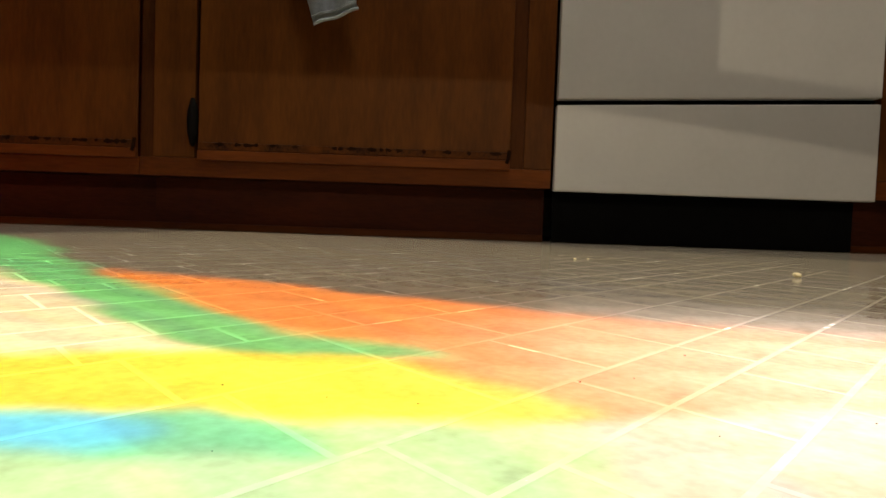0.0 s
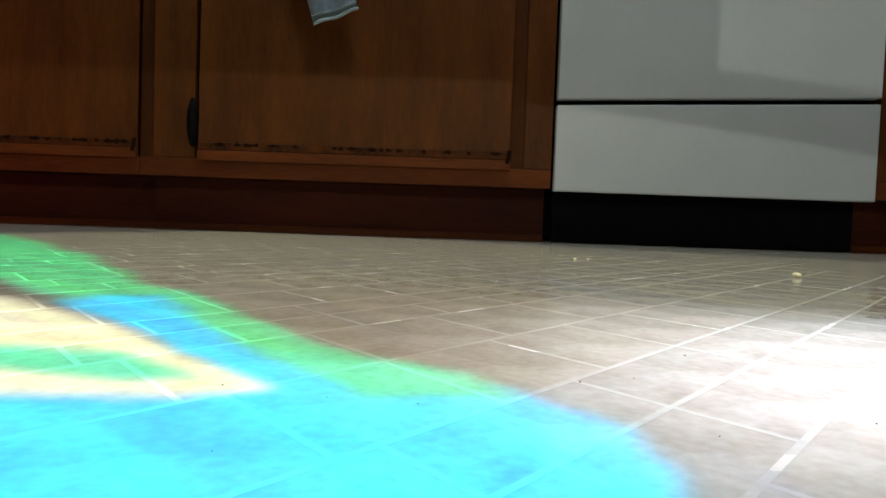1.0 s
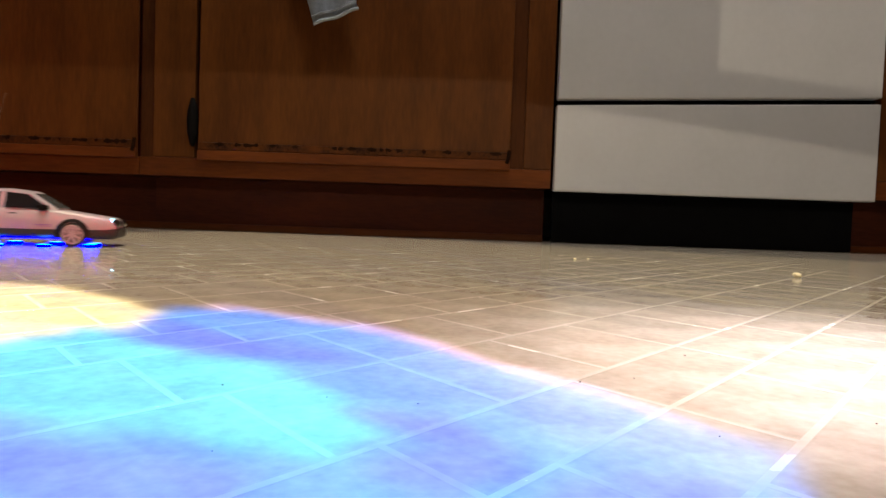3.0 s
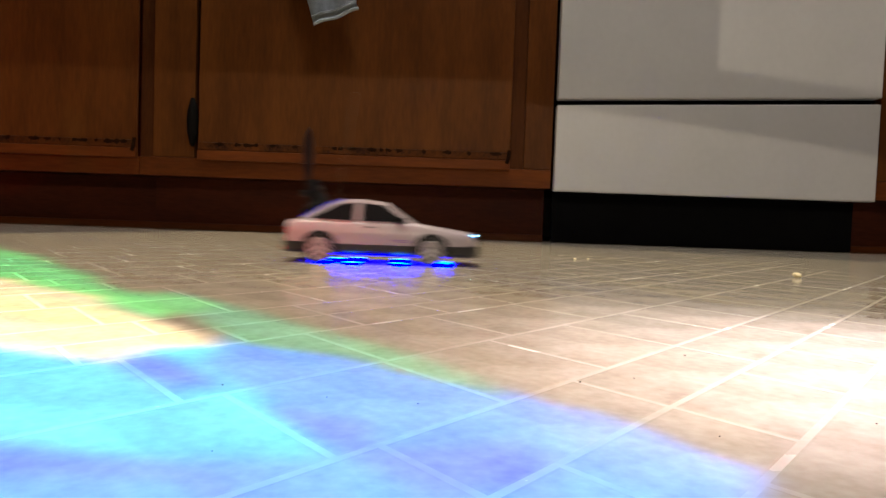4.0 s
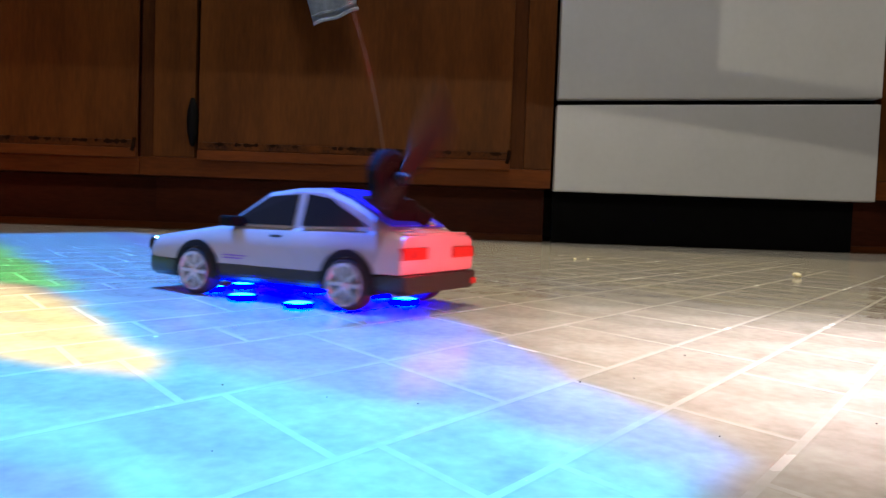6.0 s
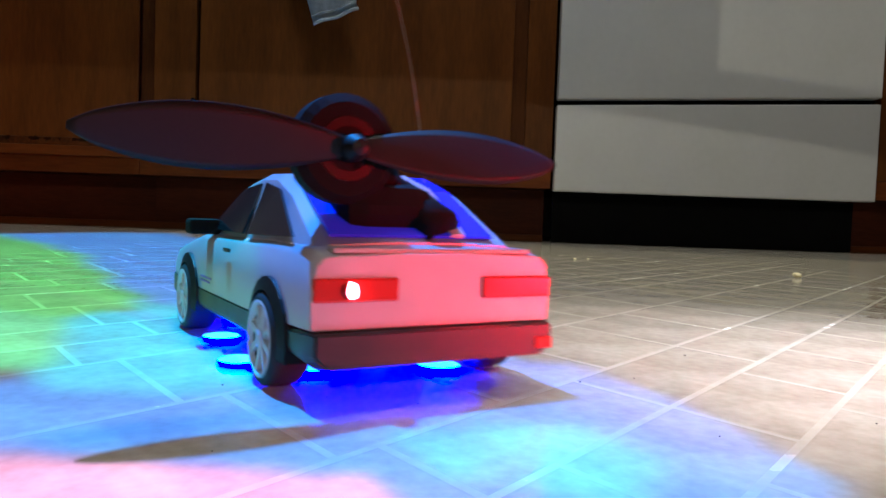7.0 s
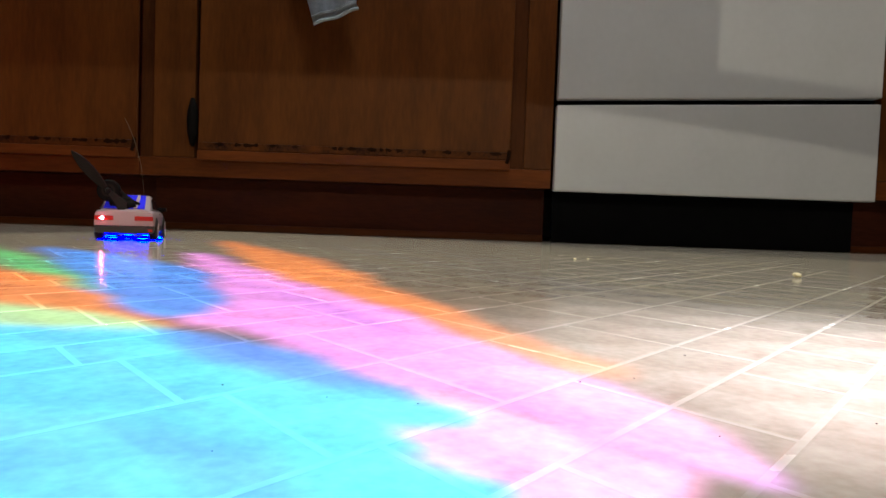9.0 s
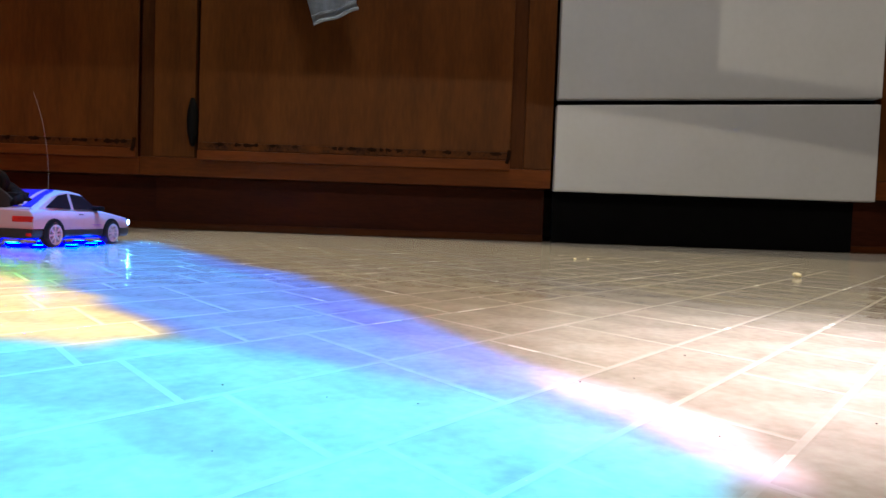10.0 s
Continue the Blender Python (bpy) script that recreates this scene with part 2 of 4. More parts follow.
def dishwasher():
    d = thing("dishwasher", "white enamelled dishwasher with a lower access panel", "dishwasher", m=Matrix.Translation((0.491, FRONT, 0)))
    part("body", box(-0.29, 0.29, 0.012, 0.58, 0.10, 0.855), TOE_BLACK, d)
    door = box(-0.2925, 0.2925, -0.014, 0.0115, 0.272, 0.85, 0.003)
    panel = box(-0.2935, 0.2925, -0.012, 0.0115, 0.0955, 0.262, 0.003)
    for v in [v for v in door.verts if v.co.z < 0.4] + [v for v in panel.verts if v.co.z > 0.2]:
        v.co.z += 0.036 * v.co.x
    part("door", door, ENAMEL, d)
    part("access_panel", panel, ENAMEL, d)
    part("toe_plate", box(-0.285, 0.292, 0.060, 0.07, 0.0, 0.0945), TOE_BLACK, d, "black recessed toe plate")


dishwasher()
tagged(part("worktop", box(-1.12, 1.37, 1.322, 2.00, 0.862, 0.90, 0.004), WORKTOP), "plain laminate kitchen worktop over the cabinets", "worktop", kind="structure")


def towel():
    """A towel hung from under the worktop, its corner turned aside, in folds."""
    bm = bmesh.new()
    nu, nv = 14, 40
    grid = []
    for i in range(nu + 1):
        row = []
        for j in range(nv + 1):
            u, v = i / nu, j / nv
            x = -0.242 + 0.078 * u - 0.05 * min(v * 3, 1) + 0.01 * v
            z = 0.371 + 0.030 * u * (1 - v) + 0.48 * v
            y = 1.316 - 0.006 * math.sin(u * 9 + v * 3) + 0.004 * v
            row.append(bm.verts.new((x, y, z)))
        grid.append(row)
    for i in range(nu):
        for j in range(nv):
            bm.faces.new((grid[i][j], grid[i + 1][j], grid[i + 1][j + 1], grid[i][j + 1]))
    edge = [Vector((v.co.x, v.co.y - 0.002, v.co.z + 0.003)) for v in (row[0] for row in grid)]
    hem_up = [p + Vector((-0.004, -0.0005, 0.012)) for p in edge]
    bmesh.ops.solidify(bm, geom=bm.faces[:], thickness=0.004)
    cloth = part("dish_towel", bm, CLOTH, smooth=True)
    part("hem", tube(edge, 0.0028, 8), CLOTH, cloth, "rolled hem", smooth=True)
    part("hem", tube(hem_up, 0.0016, 8), CLOTH, cloth, "stitched hem line", smooth=True)
    return tagged(cloth, "pale grey-blue cloth towel hanging before the cabinet door", "towel")


towel()

# ---- toy car ----
S = 0.168 / 4.2      # model scale: lengths below are those of the full-size car


def sections(rows, mat, name, parent, label=""):
    """A shell through cross-sections: rows of (x, [(y, z), ...]) for the left half, mirrored."""
    bm = bmesh.new()
    rings = []
    for x, half in rows:
        pts = [(y, z) for y, z in half] + [(-y, z) for y, z in reversed(half)]
        rings.append([bm.verts.new((x * S, y * S, z * S)) for y, z in pts])
    n = len(rings[0])
    for a, b in zip(rings, rings[1:]):
        for i in range(n):
            j = (i + 1) % n
            bm.faces.new((a[i], a[j], b[j], b[i]))
    bm.faces.new(rings[0])
    bm.faces.new(rings[-1][::-1])
    bmesh.ops.bevel(bm, geom=[e for e in bm.edges if e.calc_length() > 0.002], offset=0.0006, segments=2, affect="EDGES", clamp_overlap=True)
    ob = part(name, bm, mat, parent, label, smooth=True)
    ob.data.set_sharp_from_angle(angle=radians(48))
    return ob


def pane(points, name, mat, parent, thick=0.02, label=""):
    bm = bmesh.new()
    p = [Vector(q) * S for q in points]
    n = (p[1] - p[0]).cross(p[2] - p[0]).normalized() * thick * S
    a = [bm.verts.new(q - n * 0.5) for q in p]
    b = [bm.verts.new(q + n * 0.5) for q in p]
    bm.faces.new(a)
    bm.faces.new(b[::-1])
    for i in range(len(a)):
        j = (i + 1) % len(a)
        bm.faces.new((a[i], b[i], b[j], a[j]))
    return part(name, bm, mat, parent, label)


def sbox(x0, x1, y0, y1, z0, z1, bevel=0.0):
    return box(x0 * S, x1 * S, y0 * S, y1 * S, z0 * S, z1 * S, bevel * S)


AXLE_F, AXLE_R, TRACK, WHEEL = 1.10, -1.34, 0.79, 0.31
HUB = Vector((-1.80, 0.50, 1.53))


def toy_car():
    car = thing("toy_car", "white over black toy hatchback with a pusher propeller and blue underglow", "toy car")
    W = 0.86
    # upper body: bonnet, belt, tail
    def sec(x, w, zb, zt):
        return (x, [(w, zb), (w * 1.0, zb + (zt - zb) * 0.45), (w * 0.97, zt - 0.06), (w * 0.90, zt), (w * 0.3, zt + 0.02)])
    sections([sec(2.10, W * 0.88, 0.48, 0.66), sec(1.98, W * 0.95, 0.44, 0.73), sec(1.2, W, 0.43, 0.84), sec(0.72, W, 0.43, 0.91),
              sec(-1.2, W, 0.43, 0.93), sec(-1.85, W * 1.0, 0.46, 0.925), sec(-2.06, W * 0.98, 0.46, 0.88)], CAR_WHITE, "body_shell", car, "glossy white painted upper body")
    def low(x, w, zb, zt):
        return (x, [(w * 0.9, zb), (w, zb + 0.07), (w, zt)])
    sections([low(2.16, W * 0.84, 0.24, 0.46), low(2.02, W * 0.96, 0.20, 0.47), low(1.42, W * 1.005, 0.20, 0.43)], CAR_BLACK, "front_bumper", car, "black front bumper and spoiler")
    sections([low(-1.70, W * 1.005, 0.24, 0.43), low(-2.0, W * 1.0, 0.22, 0.45), low(-2.12, W * 0.97, 0.24, 0.45)], CAR_BLACK, "rear_bumper", car, "black rear bumper")
    sections([low(0.76, W * 1.005, 0.22, 0.435), low(-1.02, W * 1.005, 0.22, 0.435)], CAR_BLACK, "side_skirt", car)
    part("underglow_strip", sbox(-1.62, 1.45, -0.62, 0.62, 0.180, 0.196), BLUE_STRIP, car, "blue glowing strip under the floor pan")
    part("chassis", sbox(-1.9, 1.9, -0.5, 0.5, 0.20, 0.5), BLACK, car)
    # cabin: roof and pillars as one shell, panes laid on it
    def cab(x, wb, zb, wt, zt):
        return (x, [(wb, zb), (wt, zt - 0.05), (wt - 0.07, zt), (0.2, zt + 0.02)])
    sections([cab(0.74, 0.76, 0.88, 0.755, 0.93), cab(0.10, 0.78, 0.88, 0.62, 1.35), cab(-0.40, 0.78, 0.90, 0.63, 1.41), cab(-0.82, 0.78, 0.90, 0.65, 1.40),
              cab(-1.20, 0.78, 0.88, 0.67, 1.28), cab(-1.82, 0.76, 0.86, 0.72, 0.94)], CAR_WHITE, "cabin", car)
    for s in (1, -1):
        y0, y1 = 0.795 * s, 0.640 * s
        pane([(0.55, y0, 0.95), (0.05, y1, 1.29), (-0.44, y1 * 1.01, 1.33), (-0.46, y0, 0.95)], "side_window", GLASS, car)
        pane([(-0.60, y0, 0.95), (-0.58, y1 * 1.02, 1.335), (-0.95, y1 * 1.05, 1.285), (-1.56, y0 * 0.985, 0.975)], "quarter_window", GLASS, car)
        part("mirror", sbox(0.32, 0.54, min(0.76 * s, 1.02 * s), max(0.76 * s, 1.02 * s), 0.91, 1.04, 0.035), MATT, car)
    pane([(0.745, -0.62, 0.955), (0.745, 0.62, 0.955), (0.17, 0.50, 1.312), (0.17, -0.50, 1.312)], "windscreen", SCREEN, car, label="grey-blue windscreen")
    pane([(-0.88, 0.57, 1.412), (-0.88, -0.50, 1.412), (-1.20, -0.53, 1.308), (-1.20, 0.60, 1.308)], "hatch_window", GLASS_BLUE, car, label="hatch window with a blue glow put into its pane")
    pane([(-1.21, 0.60, 1.303), (-1.21, -0.53, 1.303), (-1.78, -0.56, 0.995), (-1.78, 0.63, 0.995)], "rear_window", GLASS_BLUE, car, label="rear window with a blue glow put into its pane")
    part("rear_spoiler", sbox(-2.03, -1.92, -0.70, 0.70, 0.90, 0.932, 0.015), CAR_WHITE, car)
    # lamps and plates
    heads = []
    for s in (1, -1):
        head = part("headlight", turned([(0, -0.21 * S), (0.10 * S, -0.21 * S), (0.115 * S, -0.19 * S), (0.115 * S, 0.19 * S), (0.10 * S, 0.21 * S), (0, 0.21 * S)], segments=20), [GLASS, HEAD_LED], car, "blue-white headlight that turns out when lit")
        for f in head.data.polygons:
            f.material_index = 1 if f.center.x > 0.03 * S else 0
        head.location = (2.055 * S, 0.58 * s * S, 0.60 * S)
        heads.append((head, s))
        a, b = sorted((0.30 * s, 0.835 * s))
        part("tail_light", sbox(-2.085, -2.03, a, b, 0.62, 0.76, 0.015), RED_LENS, car, "red tail-light lens")
        a, b = sorted((0.42 * s, 0.70 * s))
        part("fog_light", sbox(2.135, 2.165, a, b, 0.33, 0.40, 0.01), CAR_BLACK, car)
    part("grille", sbox(2.085, 2.125, -0.32, 0.32, 0.54, 0.64, 0.01), CAR_BLACK, car)
    blinker = part("indicator_lamp", turned([(0, -0.0021), (0.0014, -0.0019), (0.0021, -0.0008), (0.0021, 0.0008), (0.0014, 0.0019), (0, 0.0021)], pose(0, 0, 0, 0, 0, 90), 18), [RED_LENS, RED_LED], car, "turning red lamp in the tail light", smooth=True)
    for f in blinker.data.polygons:
        f.material_index = 1 if f.center.x < -0.0009 else 0
    blinker.location = (-2.07 * S, 0.62 * S, 0.69 * S)
    part("bumper_red_block", sbox(-2.135, -2.05, -0.83, -0.70, 0.28, 0.36, 0.012), RED_LENS, car, "small red block at the right of the rear bumper")
    for s in (1, -1):
        for k, z in enumerate((0.50, 0.535)):
            a, b = sorted((0.855 * s, 0.866 * s))
            part("decal", sbox(0.30 - 0.06 * k, 0.62, a, b, z, z + 0.016), DECAL, car, "thin violet decal bar")
        part("door_handle", sbox(-0.34, -0.18, *sorted((0.855 * s, 0.872 * s)), 0.80, 0.83, 0.004), CAR_BLACK, car)
    pane([(-1.215, -0.27, 1.312), (-1.215, -0.37, 1.312), (-1.785, -0.33, 1.004), (-1.785, -0.23, 1.004)], "hatch_rib", CAR_WHITE, car, thick=0.03)
    pane([(-0.875, -0.25, 1.421), (-0.875, -0.33, 1.421), (-1.21, -0.37, 1.314), (-1.21, -0.27, 1.314)], "hatch_rib", CAR_WHITE, car, thick=0.03)
    # underglow lamps: shallow pods that hang close over the floor, their pale tops standing in for pools of light
    for x, y in ((0.42, 0.72), (-0.62, 0.84), (0.42, -0.72), (-0.62, -0.84), (1.42, 0.30), (1.42, -0.30), (-1.30, -0.45), (-1.05, 0.45)):
        at = Matrix.Translation((x * S, y * S, 0.0012)) @ pose(0, 0, 0, 90)
        u = part("underglow_lamp", turned([(0, -0.0008), (0.0058, -0.0008), (0.0064, -0.0004), (0.0062, 0.0), (0, 0.0)], at), BLUE_LED, car, "blue glowing lamp pod that carries a stand-in pool of light")
        part("lens", turned([(0, 0.0001), (0.0063, 0.0001), (0.0056, 0.0005), (0.002, 0.0007), (0, 0.0007)], at, 24), BLUE_CORE, u, "pale blue-white disc standing in for a pool of light")
        part("lamp_stem", tube([Vector((x * S * 0.97, y * S * 0.75, 0.0024)), Vector((x * S * 0.96, y * S * 0.7, 0.006)), Vector((x * S * 0.95, y * S * 0.65, 0.010))], 0.0008, 6), BLACK, car)
    # wheels
    wheels = []
    for x in (AXLE_F, AXLE_R):
        for s in (1, -1):
            part("wheel_arch", arch(x, s), BLACK, car, "black flared wheel arch")
            w = part("wheel", tyre(), RUBBER, car, "black tyre on a white multi-spoke rim", smooth=True)
            part("rim", rim(), RIM, w, "white multi-spoke rim")
            part("brake_disc", turned([(0, 0.0012), (0.0088, 0.0012), (0.0088, 0.0020), (0, 0.0020)], segments=28), DISC, w, "dull grey plate behind the spokes")
            w.location = (x * S, TRACK * S * s, WHEEL * S)
            w.rotation_euler = (0, 0, 0 if s > 0 else math.pi)
            wheels.append((w, x, s))
    # motor mount, motor and propeller
    part("motor_mount", tube([Vector(p) * S for p in ((-1.30, -0.15, 1.05), (-1.38, 0.05, 1.22), (-1.48, 0.25, 1.42), (-1.58, 0.42, 1.50), (-1.62, 0.48, 1.53))], 0.17 * S, 10), MATT, car, "black plastic motor mount", smooth=True)
    part("mount_base", sbox(-1.72, -0.92, -0.16, 0.50, 0.98, 1.34, 0.15), MATT, car)
    part("mount_foot", tube([Vector(p) * S for p in ((-1.40, 0.0, 1.24), (-1.58, -0.10, 1.14), (-1.76, -0.18, 1.02))], 0.15 * S, 9), MATT, car, smooth=True)
    part("wing_strut", tube([Vector(p) * S for p in ((-1.52, -0.36, 1.08), (-1.50, 0.0, 1.26), (-1.50, 0.36, 1.5))], 0.10 * S, 8), MATT, car, smooth=True)
    at = Matrix.Translation(HUB * S)
    mo = part("motor", turned([(0, 0.0), (0.29 * S, 0.0), (0.345 * S, 0.04 * S), (0.345 * S, 0.16 * S), (0.28 * S, 0.21 * S), (0, 0.21 * S)], at @ Matrix.Translation((0.07 * S, 0, 0.0)) @ pose(0, 0, 0, 0, 0, -90)), MATT, car, "round black motor", smooth=False)
    part("winding", turned([(0.14 * S, -0.012 * S), (0.20 * S, -0.012 * S), (0.20 * S, 0.01), (0.14 * S, 0.01)], at @ Matrix.Translation((0.075 * S, 0, 0.0)) @ pose(0, 0, 0, 0, 0, -90)), BRASS, mo)
    prop = part("propeller", propeller(), PROP, car, "grey two-bladed propeller", smooth=True)
    part("spinner", turned([(0, -0.14 * S), (0.05 * S, -0.12 * S), (0.085 * S, -0.04 * S), (0.085 * S, 0.06 * S), (0, 0.06 * S)], pose(0, 0, 0, 0, 0, -90)), BLACK, prop)
    prop.location = HUB * S
    pts = [Vector((-1.0, -0.45, 1.30)).lerp(Vector((-0.7, -0.35, 4.2)), k / 10) + Vector((0, 0.55 * (k / 10) ** 2, -0.3 * (k / 10) ** 2)) for k in range(11)]
    part("antenna", tube([p * S for p in pts], 0.00013, 6), WIRE, car, "thin pale aerial wire")
    return car, wheels, prop, blinker, heads


def tyre():
    r, w = WHEEL * S, 0.13 * S
    return turned([(0.62 * r, -w), (0.88 * r, -w), (0.97 * r, -0.8 * w), (r, -0.45 * w), (r, 0.45 * w), (0.97 * r, 0.8 * w), (0.88 * r, w), (0.80 * r, w * 1.02), (0.78 * r, 0.3 * w), (0, 0.3 * w)], segments=32)


def rim():
    r, w = WHEEL * S, 0.13 * S
    bm = turned([(0.68 * r, 0.5 * w), (0.79 * r, 0.6 * w), (0.81 * r, 1.04 * w), (0.76 * r, 1.06 * w), (0.68 * r, 0.8 * w)], segments=32)
    for k in range(8):
        s = box(0.10 * r, 0.74 * r, 0.55 * w, 0.95 * w, -0.075 * r, 0.075 * r, 0.02 * r)
        bmesh.ops.transform(s, matrix=pose(0, 0, 0, 0, 45 * k, 0), verts=s.verts)
        joined(bm, s)
    joined(bm, turned([(0, 0.4 * w), (0.20 * r, 0.4 * w), (0.20 * r, 1.0 * w), (0.12 * r, 1.1 * w), (0, 1.1 * w)], segments=16))
    return bm


def arch(x, s):
    bm = bmesh.new()
    r0, r1 = WHEEL * 1.02 * S, WHEEL * 1.30 * S
    n = 14
    rows = []
    for k in range(n + 1):
        a = math.pi * (k / n) * 1.16 - 0.08 * math.pi
        c, d = math.cos(a), math.sin(a)
        rows.append([bm.verts.new((x * S + r * c, s * y * S, WHEEL * S + r * d)) for r, y in ((r0, 0.62), (r0, 0.905), (r1, 0.88), (r1, 0.62))])
    for a, b in zip(rows, rows[1:]):
        for i in range(4):
            j = (i + 1) % 4
            bm.faces.new((a[i], a[j], b[j], b[i]))
    bm.faces.new(rows[0])
    bm.faces.new(rows[-1][::-1])
    return bm


def propeller():
    """Two broad blades in the local YZ plane, twisted along the span."""
    bm = bmesh.new()
    span, n, m = 1.52 * S, 26, 8
    for s in (1, -1):
        rows = []
        for k in range(n + 1):
            u = k / n
            chord = 0.235 * S * max(0.1, math.sin(math.pi * min(1, 0.06 + 0.94 * u ** 1.1)) ** 0.6) * (0.72 + 0.28 * u)
            tw = radians(58 - 34 * u)
            row = []
            for j in range(m):
                a = 2 * math.pi * j / m
                c, t = chord * math.cos(a), 0.016 * S * math.sin(a)
                row.append(bm.verts.new((-s * (c * math.cos(tw) - t * math.sin(tw)) * 0.55, s * (0.04 * S + u * span), c * math.sin(tw) ** 0.3 + t * 0.6)))
            rows.append(row)
        for a, b in zip(rows, rows[1:]):
            for j in range(m):
                q = (j + 1) % m
                bm.faces.new((a[j], a[q], b[q], b[j]))
        bm.faces.new(rows[0])
        bm.faces.new(rows[-1][::-1])
    return bm


CAR, WHEELS, PROPELLER, BLINKER, HEADS = toy_car()


def shade_console():
    """An unseen narrow table added behind the camera, bent at an obtuse corner; its edge and the boxes on it shade the
    cabinets.
    """
    straight, oblique = pose(0, -0.676, 0), pose(0.14, -0.65, 0, 0, 0, -28.2)
    t = thing("shade_table", "unseen narrow angled wooden console table added so that its edge shades the cabinets", "table")
    for m, x0, x1, low, leg in ((straight, -0.36, 0.232, 0.74, -0.34), (oblique, 0.117, 0.63, 0.729, 0.61)):
        top = box(x0, x1, -0.06, 0.0, low, 0.768, 0.003)
        bmesh.ops.transform(top, matrix=m, verts=top.verts)
        part("tabletop", top, WOOD, t)
        foot = box(leg - 0.015, leg + 0.015, -0.05, -0.01, 0.0, low - 0.0005, 0.003)
        bmesh.ops.transform(foot, matrix=m, verts=foot.verts)
        part("leg", foot, WOOD, t)
    # unseen boxes added to block the lamp above the table's edge
    for m, x0, x1 in ((straight, -0.36, 0.228), (oblique, 0.124, 0.287)):
        tagged(part("shade_box", box(x0, x1, -0.055, -0.005, 0.7685, 1.10, 0.002), WORKTOP), "unseen flat cardboard box added on the console table to shade the cabinets", "box", "boxes on the console table").matrix_world = m


shade_console()

# ---- crumbs on the floor ----


def crumb(x, y, r, mat, label, seed):
    bm = bmesh.new()
    bmesh.ops.create_icosphere(bm, subdivisions=2, radius=r)
    for v in bm.verts:
        v.co *= 1 + 0.35 * noise.noise(v.co / r + Vector((seed, 0, 0)))
        v.co.z *= 0.6
    low = min(v.co.z for v in bm.verts)
    bmesh.ops.translate(bm, vec=(x, y, 0.0002 - low), verts=bm.verts)
    return tagged(part("crumb", bm, mat), label, "crumb", "crumbs on the floor")


crumb(0.321, 0.6630, 0.0040, CRUMB, "small pale yellow crumb lying on the floor", 0)
crumb(0.150, 0.8320, 0.0015, CRUMB, "small pale yellow crumb lying on the floor", 1)
crumb(0.169, 0.8528, 0.0010, CRUMB, "small pale yellow crumb lying on the floor", 2)
crumb(-0.0554, 0.1867, 0.00025, SPECK, "tiny dark speck of dirt on the floor", 5)
crumb(0.0848, 0.2518, 0.00030, SPECK, "tiny dark speck of dirt on the floor", 6)
crumb(0.0611, 0.1565, 0.00020, SPECK, "tiny dark speck of dirt on the floor", 7)
crumb(0.0570, 0.2122, 0.00020, SPECK, "tiny dark speck of dirt on the floor", 8)
crumb(0.1036, 0.1712, 0.00025, SPECK, "tiny dark speck of dirt on the floor", 9)
crumb(-0.0419, 0.1356, 0.00015, SPECK, "tiny dark speck of dirt on the floor", 10)
crumb(0.0398, 0.2045, 0.00030, SPECK, "tiny dark speck of dirt on the floor", 11)
crumb(-0.0047, 0.1749, 0.00020, SPECK, "tiny dark speck of dirt on the floor", 12)
crumb(-0.0272, 0.1782, 0.00020, SPECK, "tiny dark speck of dirt on the floor", 13)


# ---- added colour projector ----
AXIS = (AIM - PROJECTOR).normalized()
SIDE = AXIS.cross(Vector((0, 0, 1))).normalized()
RISE = SIDE.cross(AXIS).normalized()
SLIDE_DISTANCE, WHEEL_OFFSET = 0.125, -0.335
WHEEL_CENTRE = PROJECTOR + AXIS * SLIDE_DISTANCE + RISE * WHEEL_OFFSET
GELS = dict(lake=(0.035, 0.47, 1.0), milk=(0.62, 0.62, 0.50), pearl=(0.19, 0.185, 0.19), cyan=(0.03, 0.58, 1.0), blue=(0.02, 0.06, 1.0), violet=(0.035, 0.17, 1.0), azure=(0.03, 0.27, 1.0), green=(0.09, 0.56, 0.16), yellow=(1.0, 0.80, 0.0), cream=(1.0, 0.82, 0.45),
            orange=(0.82, 0.22, 0.03), magenta=(0.85, 0.28, 0.92), pink=(1.0, 0.40, 0.8), white=(1.0, 0.85, 0.55), mint=(0.46, 0.78, 0.40), blush=(0.78, 0.52, 0.70), moss=(0.06, 0.32, 0.18), aqua=(0.12, 0.70, 0.36), tan=(0.135, 0.11, 0.065), amber=(1.0, 0.24, 0.0))
# patches of coloured light on the floor, slide by slide, in metres; later ones lie over earlier ones


class glass_patches:
    def __init__(self):
        self.laid = []

    def add(self, colour, *corners):
        self.laid.append((colour, corners))


OPENING = glass_patches()
OPENING.add("milk", (0.011, 0.168), (0.123, 0.182), (0.059, 0.085), (0.015, 0.082))
OPENING.add("mint", (-0.100, 0.154), (0.016, 0.165), (0.029, 0.166), (0.032, 0.144), (0.023, 0.083), (-0.050, 0.078))
OPENING.add("amber", (-0.226, 0.494), (-0.134, 0.454), (-0.024, 0.390), (0.049, 0.353), (0.104, 0.321), (0.196, 0.295), (0.123, 0.182), (0.029, 0.166), (0.008, 0.192), (-0.032, 0.232), (-0.107, 0.322), (-0.191, 0.425))
OPENING.add("yellow", (-0.155, 0.238), (-0.110, 0.227), (-0.079, 0.238), (-0.033, 0.241), (-0.013, 0.218), (0.011, 0.193), (0.036, 0.169), (0.016, 0.165), (-0.034, 0.159), (-0.100, 0.154))
OPENING.add("white", (-0.325, 0.500), (-0.246, 0.441), (-0.133, 0.297), (-0.079, 0.238), (-0.144, 0.222))
